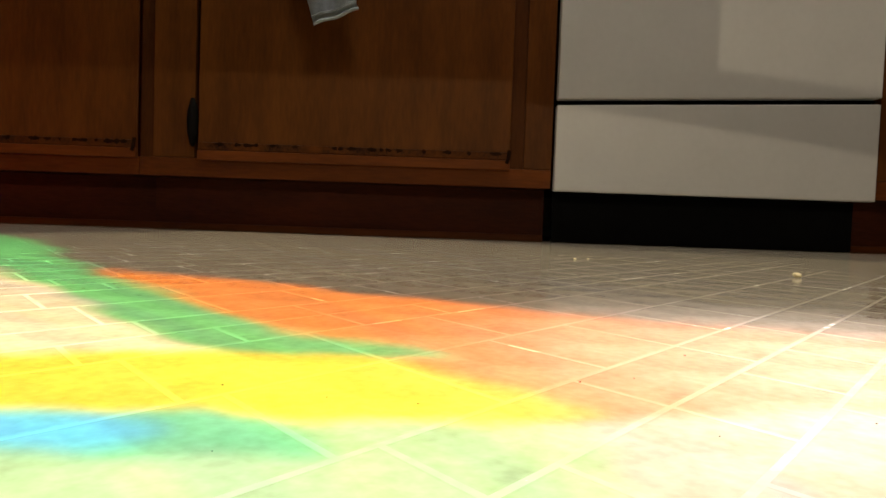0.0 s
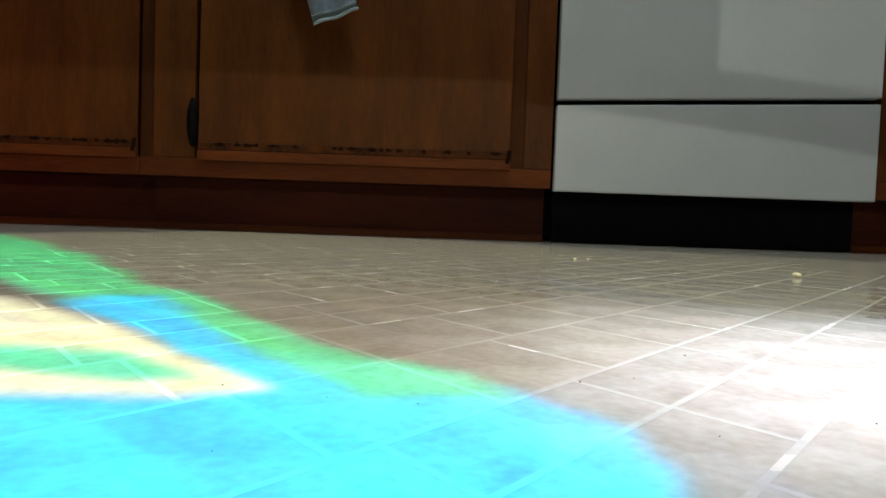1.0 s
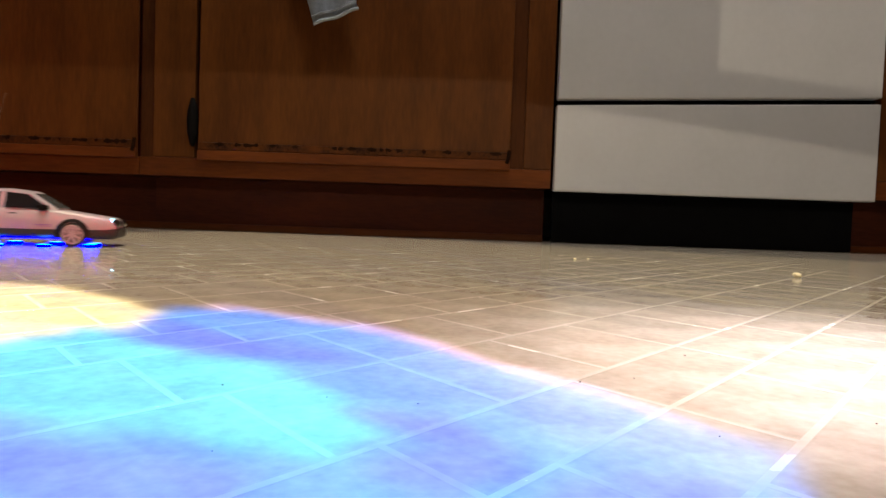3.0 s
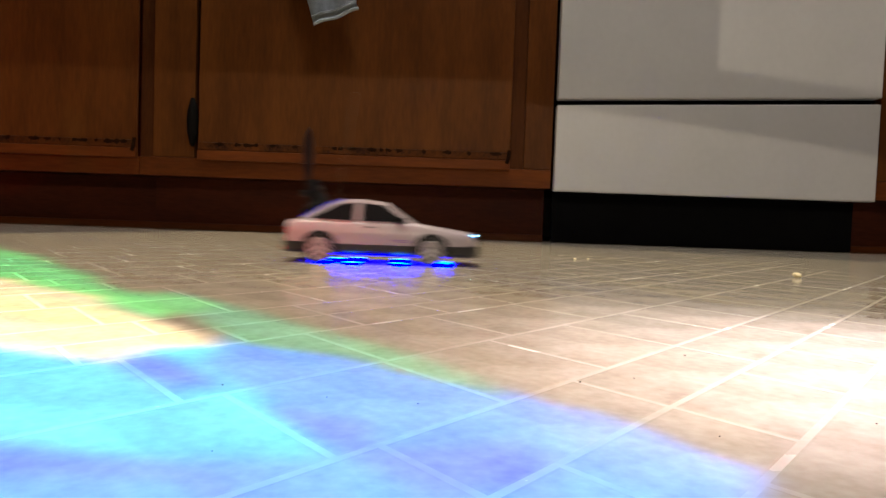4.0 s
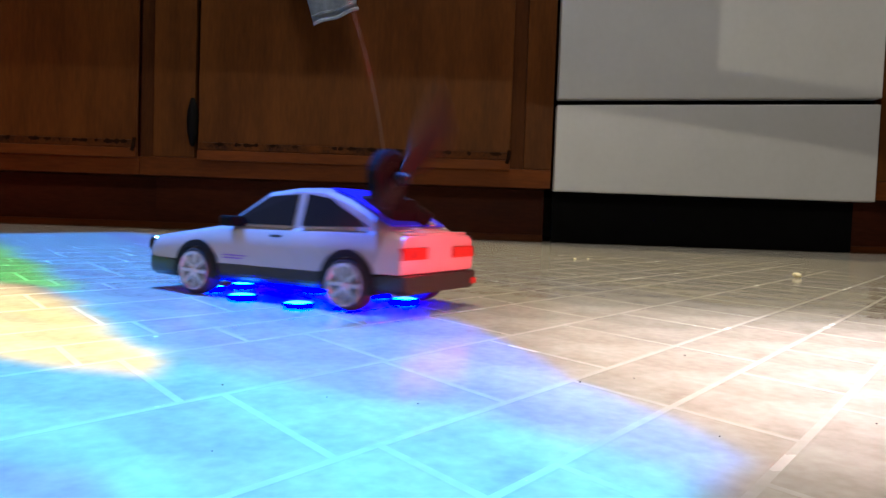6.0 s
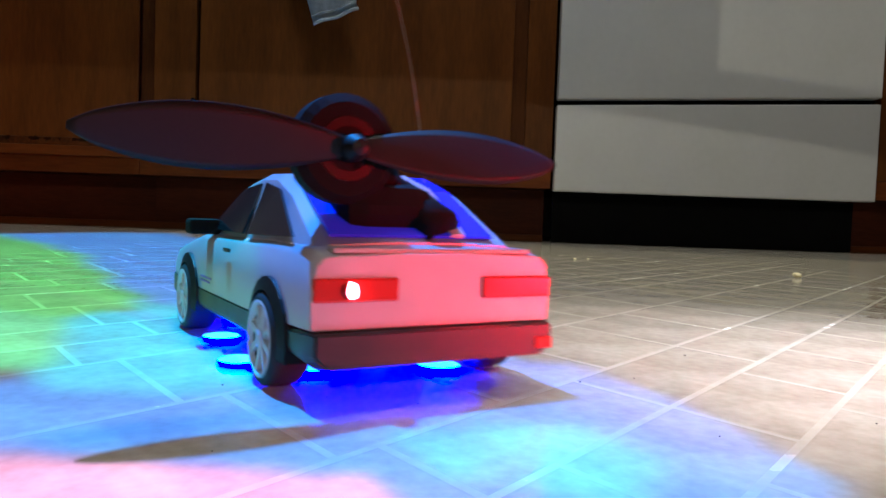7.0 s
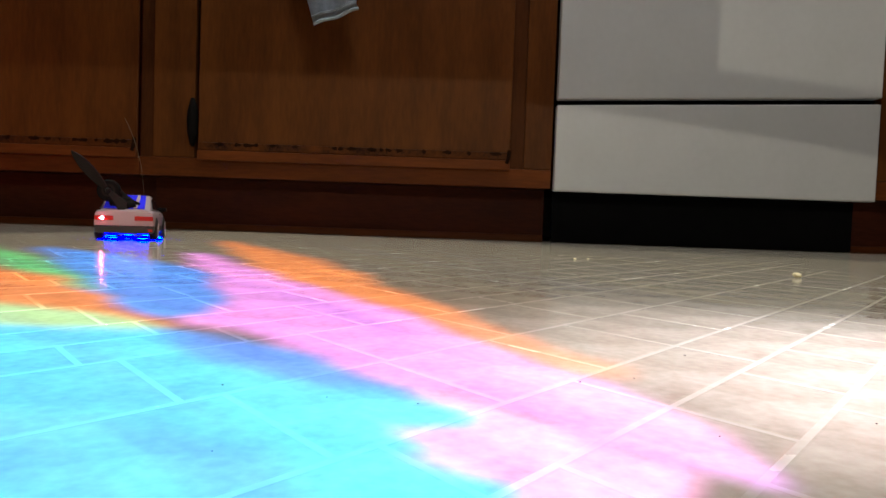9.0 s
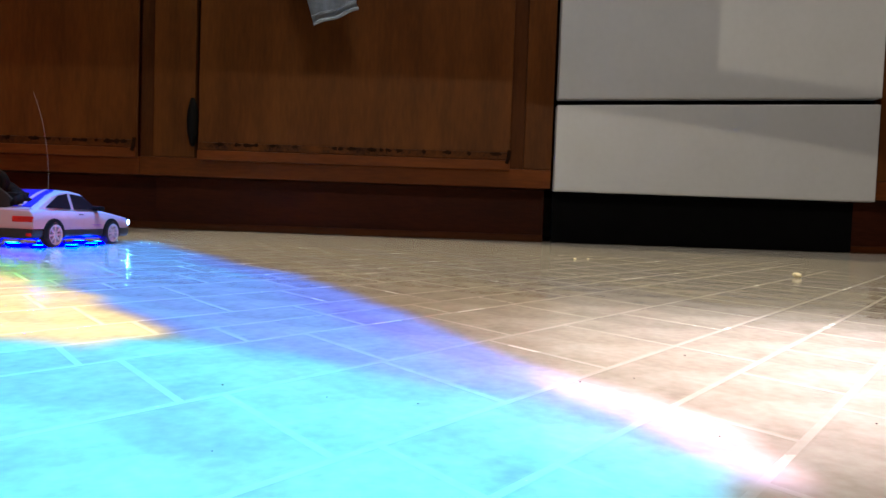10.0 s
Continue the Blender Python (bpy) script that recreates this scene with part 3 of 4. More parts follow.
OPENING.add("green", (-0.654, 1.006), (-0.451, 0.787), (-0.270, 0.528), (-0.191, 0.425), (-0.137, 0.368), (-0.090, 0.308), (-0.062, 0.270), (-0.027, 0.253), (0.004, 0.236), (-0.029, 0.234), (-0.069, 0.234), (-0.088, 0.252), (-0.133, 0.297), (-0.211, 0.401), (-0.372, 0.572))
OPENING.add("aqua", (-0.100, 0.154), (-0.069, 0.155), (-0.042, 0.159), (-0.030, 0.154), (-0.020, 0.138), (-0.029, 0.136), (-0.060, 0.134), (-0.089, 0.137))
OPENING.add("cyan", (-0.098, 0.151), (-0.074, 0.152), (-0.058, 0.145), (-0.070, 0.138), (-0.090, 0.139))
TEAL = glass_patches()
TEAL.add("tan", (-0.689, 1.059), (0.215, 1.392), (0.508, 0.920), (0.235, 0.390), (0.061, 0.147), (0.019, 0.194), (-0.040, 0.240), (-0.167, 0.372))
TEAL.add("pearl", (0.025, 0.186), (0.086, 0.264), (0.264, 0.397), (0.059, 0.085), (0.035, 0.083))
TEAL.add("cyan", (-0.113, 0.174), (-0.047, 0.184), (-0.020, 0.188), (0.018, 0.188), (0.040, 0.156), (0.037, 0.083), (-0.050, 0.078))
TEAL.add("aqua", (-0.325, 0.500), (-0.173, 0.345), (-0.140, 0.322), (-0.088, 0.252), (-0.044, 0.184), (0.018, 0.184), (0.007, 0.206), (-0.027, 0.223), (-0.062, 0.270), (-0.088, 0.300), (-0.141, 0.380), (-0.207, 0.419), (-0.434, 0.668))
TEAL.add("green", (-0.654, 1.006), (-0.443, 0.794), (-0.182, 0.428), (-0.090, 0.308), (-0.062, 0.270), (-0.040, 0.240), (-0.027, 0.223), (-0.071, 0.256), (-0.141, 0.332), (-0.173, 0.345), (-0.325, 0.500))
TEAL.add("cyan", (-0.168, 0.335), (-0.143, 0.354), (-0.086, 0.265), (-0.050, 0.211), (-0.026, 0.187), (-0.044, 0.184), (-0.084, 0.242), (-0.123, 0.284))
TEAL.add("white", (-0.222, 0.342), (-0.150, 0.293), (-0.100, 0.244), (-0.069, 0.208), (-0.047, 0.184), (-0.067, 0.180), (-0.113, 0.173))
TEAL.add("cream", (-0.161, 0.248), (-0.125, 0.244), (-0.096, 0.234), (-0.115, 0.226), (-0.152, 0.233))
TEAL.add("aqua", (-0.146, 0.225), (-0.100, 0.224), (-0.067, 0.194), (-0.087, 0.194), (-0.133, 0.205))
CYAN = glass_patches()
CYAN.add("tan", (-0.689, 1.059), (0.215, 1.392), (0.508, 0.920), (0.235, 0.390), (0.061, 0.147), (0.019, 0.194), (-0.040, 0.240), (-0.167, 0.372))
CYAN.add("pearl", (0.033, 0.190), (0.107, 0.292), (0.264, 0.397), (0.059, 0.085), (0.049, 0.084))
CYAN.add("moss", (-0.125, 0.359), (-0.051, 0.301), (0.001, 0.228), (0.016, 0.193), (-0.039, 0.232), (-0.065, 0.257))
CYAN.add("cyan", (-0.136, 0.209), (-0.099, 0.241), (-0.061, 0.241), (-0.039, 0.232), (0.018, 0.191), (0.053, 0.160), (0.070, 0.132), (0.050, 0.084), (-0.050, 0.078))
CYAN.add("green", (-0.654, 1.006), (-0.475, 0.851), (-0.206, 0.458), (-0.125, 0.359), (-0.065, 0.257), (-0.039, 0.232), (-0.061, 0.240), (-0.088, 0.252), (-0.127, 0.299), (-0.224, 0.413), (-0.312, 0.480))
CYAN.add("cream", (-0.304, 0.468), (-0.204, 0.387), (-0.140, 0.313), (-0.089, 0.258), (-0.102, 0.249), (-0.199, 0.306))
CYAN.add("white", (-0.199, 0.306), (-0.104, 0.254), (-0.070, 0.239), (-0.097, 0.237), (-0.136, 0.209))
CYAN.add("azure", (-0.039, 0.229), (-0.009, 0.213), (0.019, 0.191), (0.042, 0.166), (0.059, 0.143), (0.044, 0.159), (0.018, 0.183), (-0.012, 0.204))
CYAN.add("azure", (0.030, 0.126), (0.051, 0.136), (0.067, 0.129), (0.049, 0.084), (0.021, 0.082))
CYAN.add("azure", (-0.076, 0.118), (-0.042, 0.078), (-0.050, 0.078))
CYAN.add("azure", (-0.095, 0.196), (-0.064, 0.182), (-0.080, 0.182))
CYAN.add("azure", (-0.035, 0.164), (-0.011, 0.150), (-0.025, 0.152))
CYAN.add("azure", (0.011, 0.143), (0.018, 0.139), (0.012, 0.139))
CREAM = glass_patches()
CREAM.add("tan", (-0.689, 1.059), (0.215, 1.392), (0.508, 0.920), (0.235, 0.390), (0.061, 0.147), (0.019, 0.194), (-0.040, 0.240), (-0.167, 0.372))
CREAM.add("pearl", (0.023, 0.167), (0.068, 0.208), (0.209, 0.313), (0.059, 0.085), (0.032, 0.083))
CREAM.add("moss", (-0.077, 0.295), (-0.044, 0.261), (-0.013, 0.218), (0.016, 0.193), (0.023, 0.167), (0.006, 0.165), (-0.017, 0.189))
CREAM.add("cyan", (-0.113, 0.174), (-0.090, 0.172), (-0.055, 0.167), (-0.047, 0.172), (-0.009, 0.154), (0.025, 0.138), (0.032, 0.083), (-0.050, 0.078))
CREAM.add("aqua", (-0.434, 0.668), (-0.218, 0.415), (-0.191, 0.425), (-0.104, 0.305), (-0.051, 0.238), (-0.017, 0.195), (0.004, 0.186), (0.021, 0.162), (0.012, 0.142), (-0.009, 0.154), (-0.047, 0.171), (-0.068, 0.201), (-0.101, 0.238), (-0.148, 0.293), (-0.231, 0.410))
CREAM.add("cyan", (-0.164, 0.326), (-0.097, 0.262), (-0.058, 0.210), (-0.020, 0.188), (-0.035, 0.175), (-0.047, 0.171), (-0.079, 0.214), (-0.116, 0.258))
CREAM.add("green", (-0.434, 0.668), (-0.289, 0.518), (-0.196, 0.423), (-0.109, 0.312), (-0.067, 0.256), (-0.091, 0.263), (-0.166, 0.347), (-0.229, 0.411))
CREAM.add("cream", (-0.236, 0.362), (-0.179, 0.321), (-0.125, 0.256), (-0.097, 0.229), (-0.064, 0.188), (-0.047, 0.170), (-0.070, 0.172), (-0.093, 0.177), (-0.113, 0.174))
CREAM.add("azure", (-0.110, 0.169), (-0.093, 0.167), (-0.076, 0.146), (-0.036, 0.125), (-0.013, 0.080), (-0.050, 0.078))
CREAM.add("violet", (-0.104, 0.160), (-0.085, 0.153), (-0.071, 0.133), (-0.083, 0.128))
INDIGO = glass_patches()
INDIGO.add("tan", (-0.689, 1.059), (0.215, 1.392), (0.508, 0.920), (0.235, 0.390), (0.061, 0.147), (0.019, 0.194), (-0.040, 0.240), (-0.167, 0.372))
INDIGO.add("blush", (-0.098, 0.334), (-0.035, 0.286), (0.013, 0.238), (0.035, 0.201), (0.053, 0.171), (0.017, 0.215), (-0.034, 0.273))
INDIGO.add("azure", (-0.121, 0.277), (-0.118, 0.319), (-0.087, 0.323), (-0.034, 0.276), (0.018, 0.219), (0.050, 0.171), (0.068, 0.143), (0.048, 0.084), (-0.050, 0.078), (-0.110, 0.169), (-0.086, 0.231))
INDIGO.add("cyan", (-0.143, 0.220), (-0.165, 0.254), (-0.142, 0.265), (-0.115, 0.264), (-0.086, 0.231), (-0.055, 0.210), (-0.025, 0.182), (-0.011, 0.154), (-0.023, 0.138), (-0.040, 0.139), (-0.079, 0.154), (-0.110, 0.169))
INDIGO.add("violet", (-0.112, 0.259), (-0.098, 0.275), (-0.065, 0.257), (-0.031, 0.223), (-0.077, 0.228))
INDIGO.add("violet", (-0.023, 0.171), (0.001, 0.162), (0.016, 0.142), (-0.001, 0.149), (-0.017, 0.160))
INDIGO.add("violet", (-0.089, 0.137), (-0.060, 0.134), (-0.034, 0.119), (-0.029, 0.079), (-0.078, 0.120))
INDIGO.add("violet", (-0.012, 0.130), (0.001, 0.141), (0.013, 0.132), (0.003, 0.120), (-0.005, 0.122))
INDIGO.add("violet", (0.023, 0.128), (0.052, 0.125), (0.042, 0.084), (0.012, 0.082))
INDIGO.add("cream", (-0.251, 0.386), (-0.204, 0.387), (-0.167, 0.359), (-0.125, 0.317), (-0.119, 0.273), (-0.145, 0.276), (-0.199, 0.306))
INDIGO.add("white", (-0.199, 0.306), (-0.161, 0.290), (-0.134, 0.254), (-0.152, 0.233))
SKY = glass_patches()
SKY.add("tan", (-0.689, 1.059), (0.215, 1.392), (0.508, 0.920), (0.235, 0.390), (0.061, 0.147), (0.019, 0.194), (-0.040, 0.240), (-0.167, 0.372))
SKY.add("azure", (-0.075, 0.255), (-0.040, 0.235), (-0.012, 0.206), (0.018, 0.185), (0.041, 0.160), (0.056, 0.135), (0.042, 0.084), (-0.050, 0.078), (-0.094, 0.144), (-0.082, 0.223))
SKY.add("cyan", (-0.155, 0.238), (-0.119, 0.227), (-0.073, 0.249), (-0.070, 0.208), (-0.053, 0.183), (-0.034, 0.160), (-0.021, 0.138), (-0.036, 0.137), (-0.061, 0.137), (-0.085, 0.131))
SKY.add("violet", (-0.093, 0.212), (-0.082, 0.218), (-0.058, 0.186), (-0.070, 0.187))
SKY.add("violet", (-0.033, 0.165), (-0.015, 0.154), (-0.016, 0.139), (-0.022, 0.141))
SKY.add("violet", (-0.014, 0.136), (0.015, 0.146), (0.024, 0.137), (0.009, 0.123), (-0.001, 0.120))
SKY.add("violet", (-0.087, 0.134), (-0.058, 0.131), (-0.034, 0.117), (-0.049, 0.121), (-0.082, 0.127))
SKY.add("moss", (-0.137, 0.368), (-0.046, 0.273), (0.004, 0.212), (0.015, 0.190), (-0.040, 0.236), (-0.071, 0.256))
SKY.add("green", (-0.489, 0.752), (-0.282, 0.521), (-0.167, 0.372), (-0.113, 0.340), (-0.123, 0.300), (-0.173, 0.345), (-0.300, 0.461))
SKY.add("cream", (-0.278, 0.428), (-0.191, 0.364), (-0.129, 0.298), (-0.079, 0.248), (-0.106, 0.248), (-0.185, 0.284))
SKY.add("white", (-0.185, 0.284), (-0.125, 0.256), (-0.085, 0.244), (-0.101, 0.219), (-0.155, 0.238))
MEADOW = glass_patches()
MEADOW.add("pearl", (0.016, 0.164), (0.068, 0.208), (0.209, 0.313), (0.059, 0.085), (0.029, 0.083))
MEADOW.add("moss", (-0.603, 0.928), (-0.405, 0.829), (-0.147, 0.441), (-0.054, 0.317), (0.004, 0.229), (0.019, 0.194), (0.021, 0.165), (-0.030, 0.181), (-0.112, 0.302))
MEADOW.add("aqua", (-0.489, 0.752), (-0.276, 0.524), (-0.133, 0.357), (-0.056, 0.259), (-0.020, 0.194), (-0.059, 0.182), (-0.121, 0.270), (-0.229, 0.411))
MEADOW.add("aqua", (-0.129, 0.198), (-0.099, 0.189), (-0.055, 0.172), (-0.020, 0.188), (0.004, 0.186), (0.014, 0.142), (-0.021, 0.153), (-0.053, 0.167), (-0.110, 0.169))
MEADOW.add("green", (-0.560, 0.861), (-0.296, 0.579), (-0.178, 0.397), (-0.101, 0.289), (-0.133, 0.297), (-0.246, 0.441))
MEADOW.add("cream", (-0.251, 0.386), (-0.153, 0.300), (-0.107, 0.248), (-0.067, 0.194), (-0.053, 0.169), (-0.080, 0.179), (-0.101, 0.190), (-0.131, 0.201))
MEADOW.add("cyan", (-0.113, 0.174), (-0.076, 0.169), (-0.053, 0.168), (-0.021, 0.155), (0.014, 0.140), (0.033, 0.128), (0.027, 0.083), (-0.050, 0.078))
MEADOW.add("violet", (-0.107, 0.165), (-0.084, 0.158), (-0.066, 0.137), (-0.042, 0.127), (-0.020, 0.080), (-0.050, 0.078))
MEADOW.add("azure", (-0.070, 0.143), (-0.027, 0.128), (-0.005, 0.081), (-0.020, 0.080), (-0.042, 0.127))
GLACIER = glass_patches()
GLACIER.add("tan", (-0.344, 0.983), (0.215, 1.392), (0.508, 0.920), (0.235, 0.390), (0.061, 0.147), (0.038, 0.218), (-0.023, 0.366))
GLACIER.add("azure", (-0.689, 1.059), (-0.572, 1.170), (-0.318, 0.908), (-0.108, 0.498), (-0.042, 0.385), (-0.004, 0.296), (0.022, 0.232), (0.041, 0.191), (0.056, 0.150), (0.043, 0.084), (0.029, 0.083), (0.018, 0.188), (-0.013, 0.218), (-0.112, 0.302), (-0.210, 0.418), (-0.455, 0.783))
GLACIER.add("violet", (-0.387, 0.940), (-0.318, 0.908), (-0.108, 0.498), (-0.042, 0.385), (0.005, 0.277), (0.032, 0.225), (0.048, 0.192), (0.028, 0.209), (-0.004, 0.258), (-0.054, 0.317), (-0.132, 0.447))
GLACIER.add("cyan", (-0.216, 0.332), (-0.184, 0.366), (-0.114, 0.294), (-0.078, 0.266), (-0.027, 0.223), (0.011, 0.187), (0.034, 0.160), (0.051, 0.136), (0.039, 0.083), (-0.050, 0.078))
GLACIER.add("azure", (-0.094, 0.304), (-0.047, 0.280), (-0.003, 0.232), (0.026, 0.195), (0.046, 0.157), (0.058, 0.134), (0.040, 0.155), (0.011, 0.182), (-0.023, 0.216), (-0.058, 0.252), (-0.107, 0.277))
GLACIER.add("green", (-0.603, 0.928), (-0.398, 0.695), (-0.248, 0.485), (-0.169, 0.371), (-0.196, 0.362), (-0.243, 0.374))
GLACIER.add("cream", (-0.355, 0.546), (-0.246, 0.441), (-0.187, 0.365), (-0.195, 0.350), (-0.236, 0.362))
GLACIER.add("white", (-0.157, 0.338), (-0.145, 0.342), (-0.115, 0.302), (-0.133, 0.297))
GLACIER.add("white", (-0.185, 0.284), (-0.150, 0.270), (-0.134, 0.248), (-0.143, 0.220))
GLACIER.add("azure", (-0.076, 0.118), (-0.051, 0.115), (-0.030, 0.079), (-0.050, 0.078))
GLACIER.add("azure", (-0.107, 0.188), (-0.101, 0.189), (-0.078, 0.169), (-0.092, 0.172))
GLACIER.add("azure", (-0.034, 0.137), (-0.023, 0.141), (-0.001, 0.125), (-0.017, 0.129))
LAGOON = glass_patches()
LAGOON.add("tan", (-0.344, 0.983), (0.215, 1.392), (0.508, 0.920), (0.235, 0.390), (0.061, 0.147), (0.038, 0.218), (-0.023, 0.366))
LAGOON.add("azure", (-0.689, 1.059), (-0.545, 1.211), (-0.307, 0.918), (-0.087, 0.507), (-0.023, 0.366), (0.017, 0.274), (0.035, 0.203), (0.050, 0.171), (0.059, 0.143), (0.048, 0.127), (0.028, 0.159), (-0.041, 0.191), (-0.102, 0.249), (-0.266, 0.476))
LAGOON.add("violet", (-0.514, 1.142), (-0.298, 0.890), (-0.083, 0.486), (-0.016, 0.346), (0.021, 0.262), (0.031, 0.217), (0.004, 0.248), (-0.061, 0.355), (-0.197, 0.564))
LAGOON.add("lake", (-0.249, 0.440), (-0.201, 0.388), (-0.133, 0.297), (-0.091, 0.230), (-0.059, 0.202), (-0.031, 0.187), (-0.002, 0.174), (0.027, 0.151), (0.044, 0.129), (0.035, 0.083), (-0.050, 0.078), (-0.141, 0.216), (-0.095, 0.212), (-0.176, 0.344))
LAGOON.add("cream", (-0.259, 0.399), (-0.183, 0.342), (-0.119, 0.257), (-0.084, 0.214), (-0.081, 0.199), (-0.107, 0.210), (-0.149, 0.229))
LAGOON.add("green", (-0.560, 0.861), (-0.326, 0.562), (-0.201, 0.388), (-0.234, 0.409), (-0.259, 0.399))
LAGOON.add("azure", (-0.083, 0.128), (-0.058, 0.120), (-0.032, 0.079), (-0.050, 0.078))
DUSK = glass_patches()
DUSK.add("azure", (-0.689, 1.059), (-0.430, 1.153), (-0.057, 0.407), (0.022, 0.232), (0.058, 0.177), (0.069, 0.129), (0.048, 0.084), (0.009, 0.082), (-0.026, 0.123), (-0.055, 0.135), (-0.087, 0.134), (-0.113, 0.174), (-0.079, 0.214), (-0.143, 0.294), (-0.350, 0.627))
DUSK.add("cyan", (-0.148, 0.293), (-0.125, 0.337), (-0.047, 0.220), (-0.048, 0.190), (-0.067, 0.181), (-0.096, 0.183), (-0.116, 0.208))
DUSK.add("cyan", (-0.006, 0.147), (0.028, 0.159), (0.041, 0.138), (0.032, 0.123), (0.013, 0.127), (0.001, 0.131))
DUSK.add("violet", (0.022, 0.232), (0.039, 0.226), (0.060, 0.182), (0.066, 0.144), (0.051, 0.153), (0.032, 0.184))
DUSK.add("aqua", (-0.229, 0.352), (-0.164, 0.326), (-0.113, 0.209), (-0.129, 0.198))
DUSK.add("green", (-0.654, 1.006), (-0.375, 0.713), (-0.178, 0.397), (-0.139, 0.333), (-0.150, 0.293), (-0.204, 0.314))
DUSK.add("pink", (-0.083, 0.128), (-0.062, 0.127), (-0.046, 0.125), (-0.026, 0.123), (-0.011, 0.120), (0.006, 0.081), (-0.050, 0.078))
ROSE = glass_patches()
ROSE.add("azure", (-0.689, 1.059), (-0.430, 1.153), (-0.163, 0.582), (-0.095, 0.307), (-0.140, 0.313), (-0.218, 0.415))
ROSE.add("pink", (-0.100, 0.154), (-0.059, 0.145), (-0.035, 0.140), (-0.018, 0.149), (0.003, 0.141), (0.043, 0.170), (0.069, 0.152), (0.049, 0.084), (-0.050, 0.078))
ROSE.add("cyan", (-0.224, 0.413), (-0.167, 0.372), (-0.101, 0.305), (-0.044, 0.205), (-0.012, 0.163), (-0.018, 0.147), (-0.041, 0.143), (-0.060, 0.148), (-0.082, 0.156), (-0.101, 0.156), (-0.133, 0.205), (-0.094, 0.220))
# this violet takes in the car's bluish cast shadow, put into the slide
ROSE.add("violet", (-0.025, 0.152), (-0.009, 0.163), (0.016, 0.166), (0.038, 0.218), (0.055, 0.199), (0.060, 0.163), (0.067, 0.142), (0.050, 0.149), (0.034, 0.155), (0.013, 0.132), (-0.008, 0.136))
ROSE.add("magenta", (-0.085, 0.131), (-0.056, 0.125), (-0.041, 0.078), (-0.050, 0.078))
ROSE.add("magenta", (-0.021, 0.126), (-0.001, 0.132), (0.023, 0.128), (0.041, 0.138), (0.056, 0.135), (0.032, 0.123), (0.015, 0.082), (-0.004, 0.081))
ROSE.add("green", (-0.654, 1.006), (-0.289, 0.518), (-0.211, 0.401), (-0.219, 0.382), (-0.259, 0.399))
ROSE.add("cream", (-0.259, 0.399), (-0.189, 0.340), (-0.101, 0.238), (-0.089, 0.213), (-0.115, 0.226), (-0.161, 0.248))
PETAL = glass_patches()
PETAL.add("pink", (-0.087, 0.134), (-0.075, 0.143), (-0.061, 0.166), (-0.059, 0.218), (-0.025, 0.238), (0.013, 0.231), (0.045, 0.211), (0.060, 0.182), (0.064, 0.147), (0.043, 0.084), (-0.050, 0.078))
PETAL.add("azure", (-0.689, 1.059), (-0.459, 1.115), (-0.182, 0.572), (-0.050, 0.358), (-0.038, 0.350), (0.009, 0.272), (0.044, 0.215), (0.013, 0.231), (-0.032, 0.263), (-0.075, 0.255), (-0.133, 0.297), (-0.218, 0.415))
# violet band drawn in for the bluish shadow of the departing car
PETAL.add("violet", (-0.046, 0.371), (-0.015, 0.327), (0.019, 0.262), (0.045, 0.214), (0.013, 0.235), (-0.021, 0.279))
PETAL.add("cyan", (-0.133, 0.205), (-0.125, 0.224), (-0.106, 0.260), (-0.075, 0.255), (-0.059, 0.218), (-0.056, 0.183), (-0.069, 0.165), (-0.077, 0.146), (-0.087, 0.134))
PETAL.add("cyan", (-0.039, 0.221), (-0.012, 0.210), (0.015, 0.187), (0.004, 0.189), (-0.020, 0.205))
PETAL.add("cyan", (-0.048, 0.208), (-0.011, 0.189), (0.011, 0.168), (-0.011, 0.181))
PETAL.add("magenta", (0.008, 0.225), (0.043, 0.207), (0.057, 0.171), (0.063, 0.147), (0.048, 0.142), (0.037, 0.174), (0.019, 0.194))
PETAL.add("magenta", (-0.085, 0.131), (-0.062, 0.128), (-0.041, 0.078), (-0.050, 0.078))
PETAL.add("green", (-0.560, 0.861), (-0.276, 0.524), (-0.117, 0.285), (-0.093, 0.251), (-0.125, 0.269), (-0.185, 0.284))
PETAL.add("cream", (-0.204, 0.314), (-0.141, 0.280), (-0.102, 0.244), (-0.118, 0.235), (-0.161, 0.248))
BLOSSOM = glass_patches()
BLOSSOM.add("pink", (-0.106, 0.237), (-0.106, 0.304), (-0.061, 0.355), (-0.005, 0.329), (0.034, 0.254), (0.056, 0.193), (0.061, 0.147), (0.039, 0.083), (-0.038, 0.079), (-0.080, 0.123), (-0.085, 0.131), (-0.026, 0.145), (-0.052, 0.178))
BLOSSOM.add("orange", (-0.279, 0.943), (-0.117, 0.680), (-0.021, 0.451), (0.019, 0.345), (0.046, 0.267), (0.057, 0.229), (0.058, 0.200), (0.047, 0.224), (0.022, 0.275), (-0.022, 0.355), (-0.111, 0.547))
BLOSSOM.add("azure", (-0.654, 1.006), (-0.310, 0.832), (-0.126, 0.491), (-0.059, 0.345), (-0.090, 0.308), (-0.191, 0.425), (-0.276, 0.524))
BLOSSOM.add("cyan", (-0.145, 0.294), (-0.123, 0.300), (-0.081, 0.232), (-0.053, 0.183), (-0.074, 0.200), (-0.106, 0.237))
BLOSSOM.add("violet", (-0.333, 0.894), (-0.159, 0.618), (-0.045, 0.411), (-0.005, 0.329), (-0.045, 0.360), (-0.108, 0.421))
BLOSSOM.add("magenta", (-0.081, 0.373), (-0.005, 0.329), (0.025, 0.263), (0.046, 0.215), (0.056, 0.176), (0.058, 0.147), (0.040, 0.135), (0.028, 0.159), (0.013, 0.207), (-0.015, 0.245))
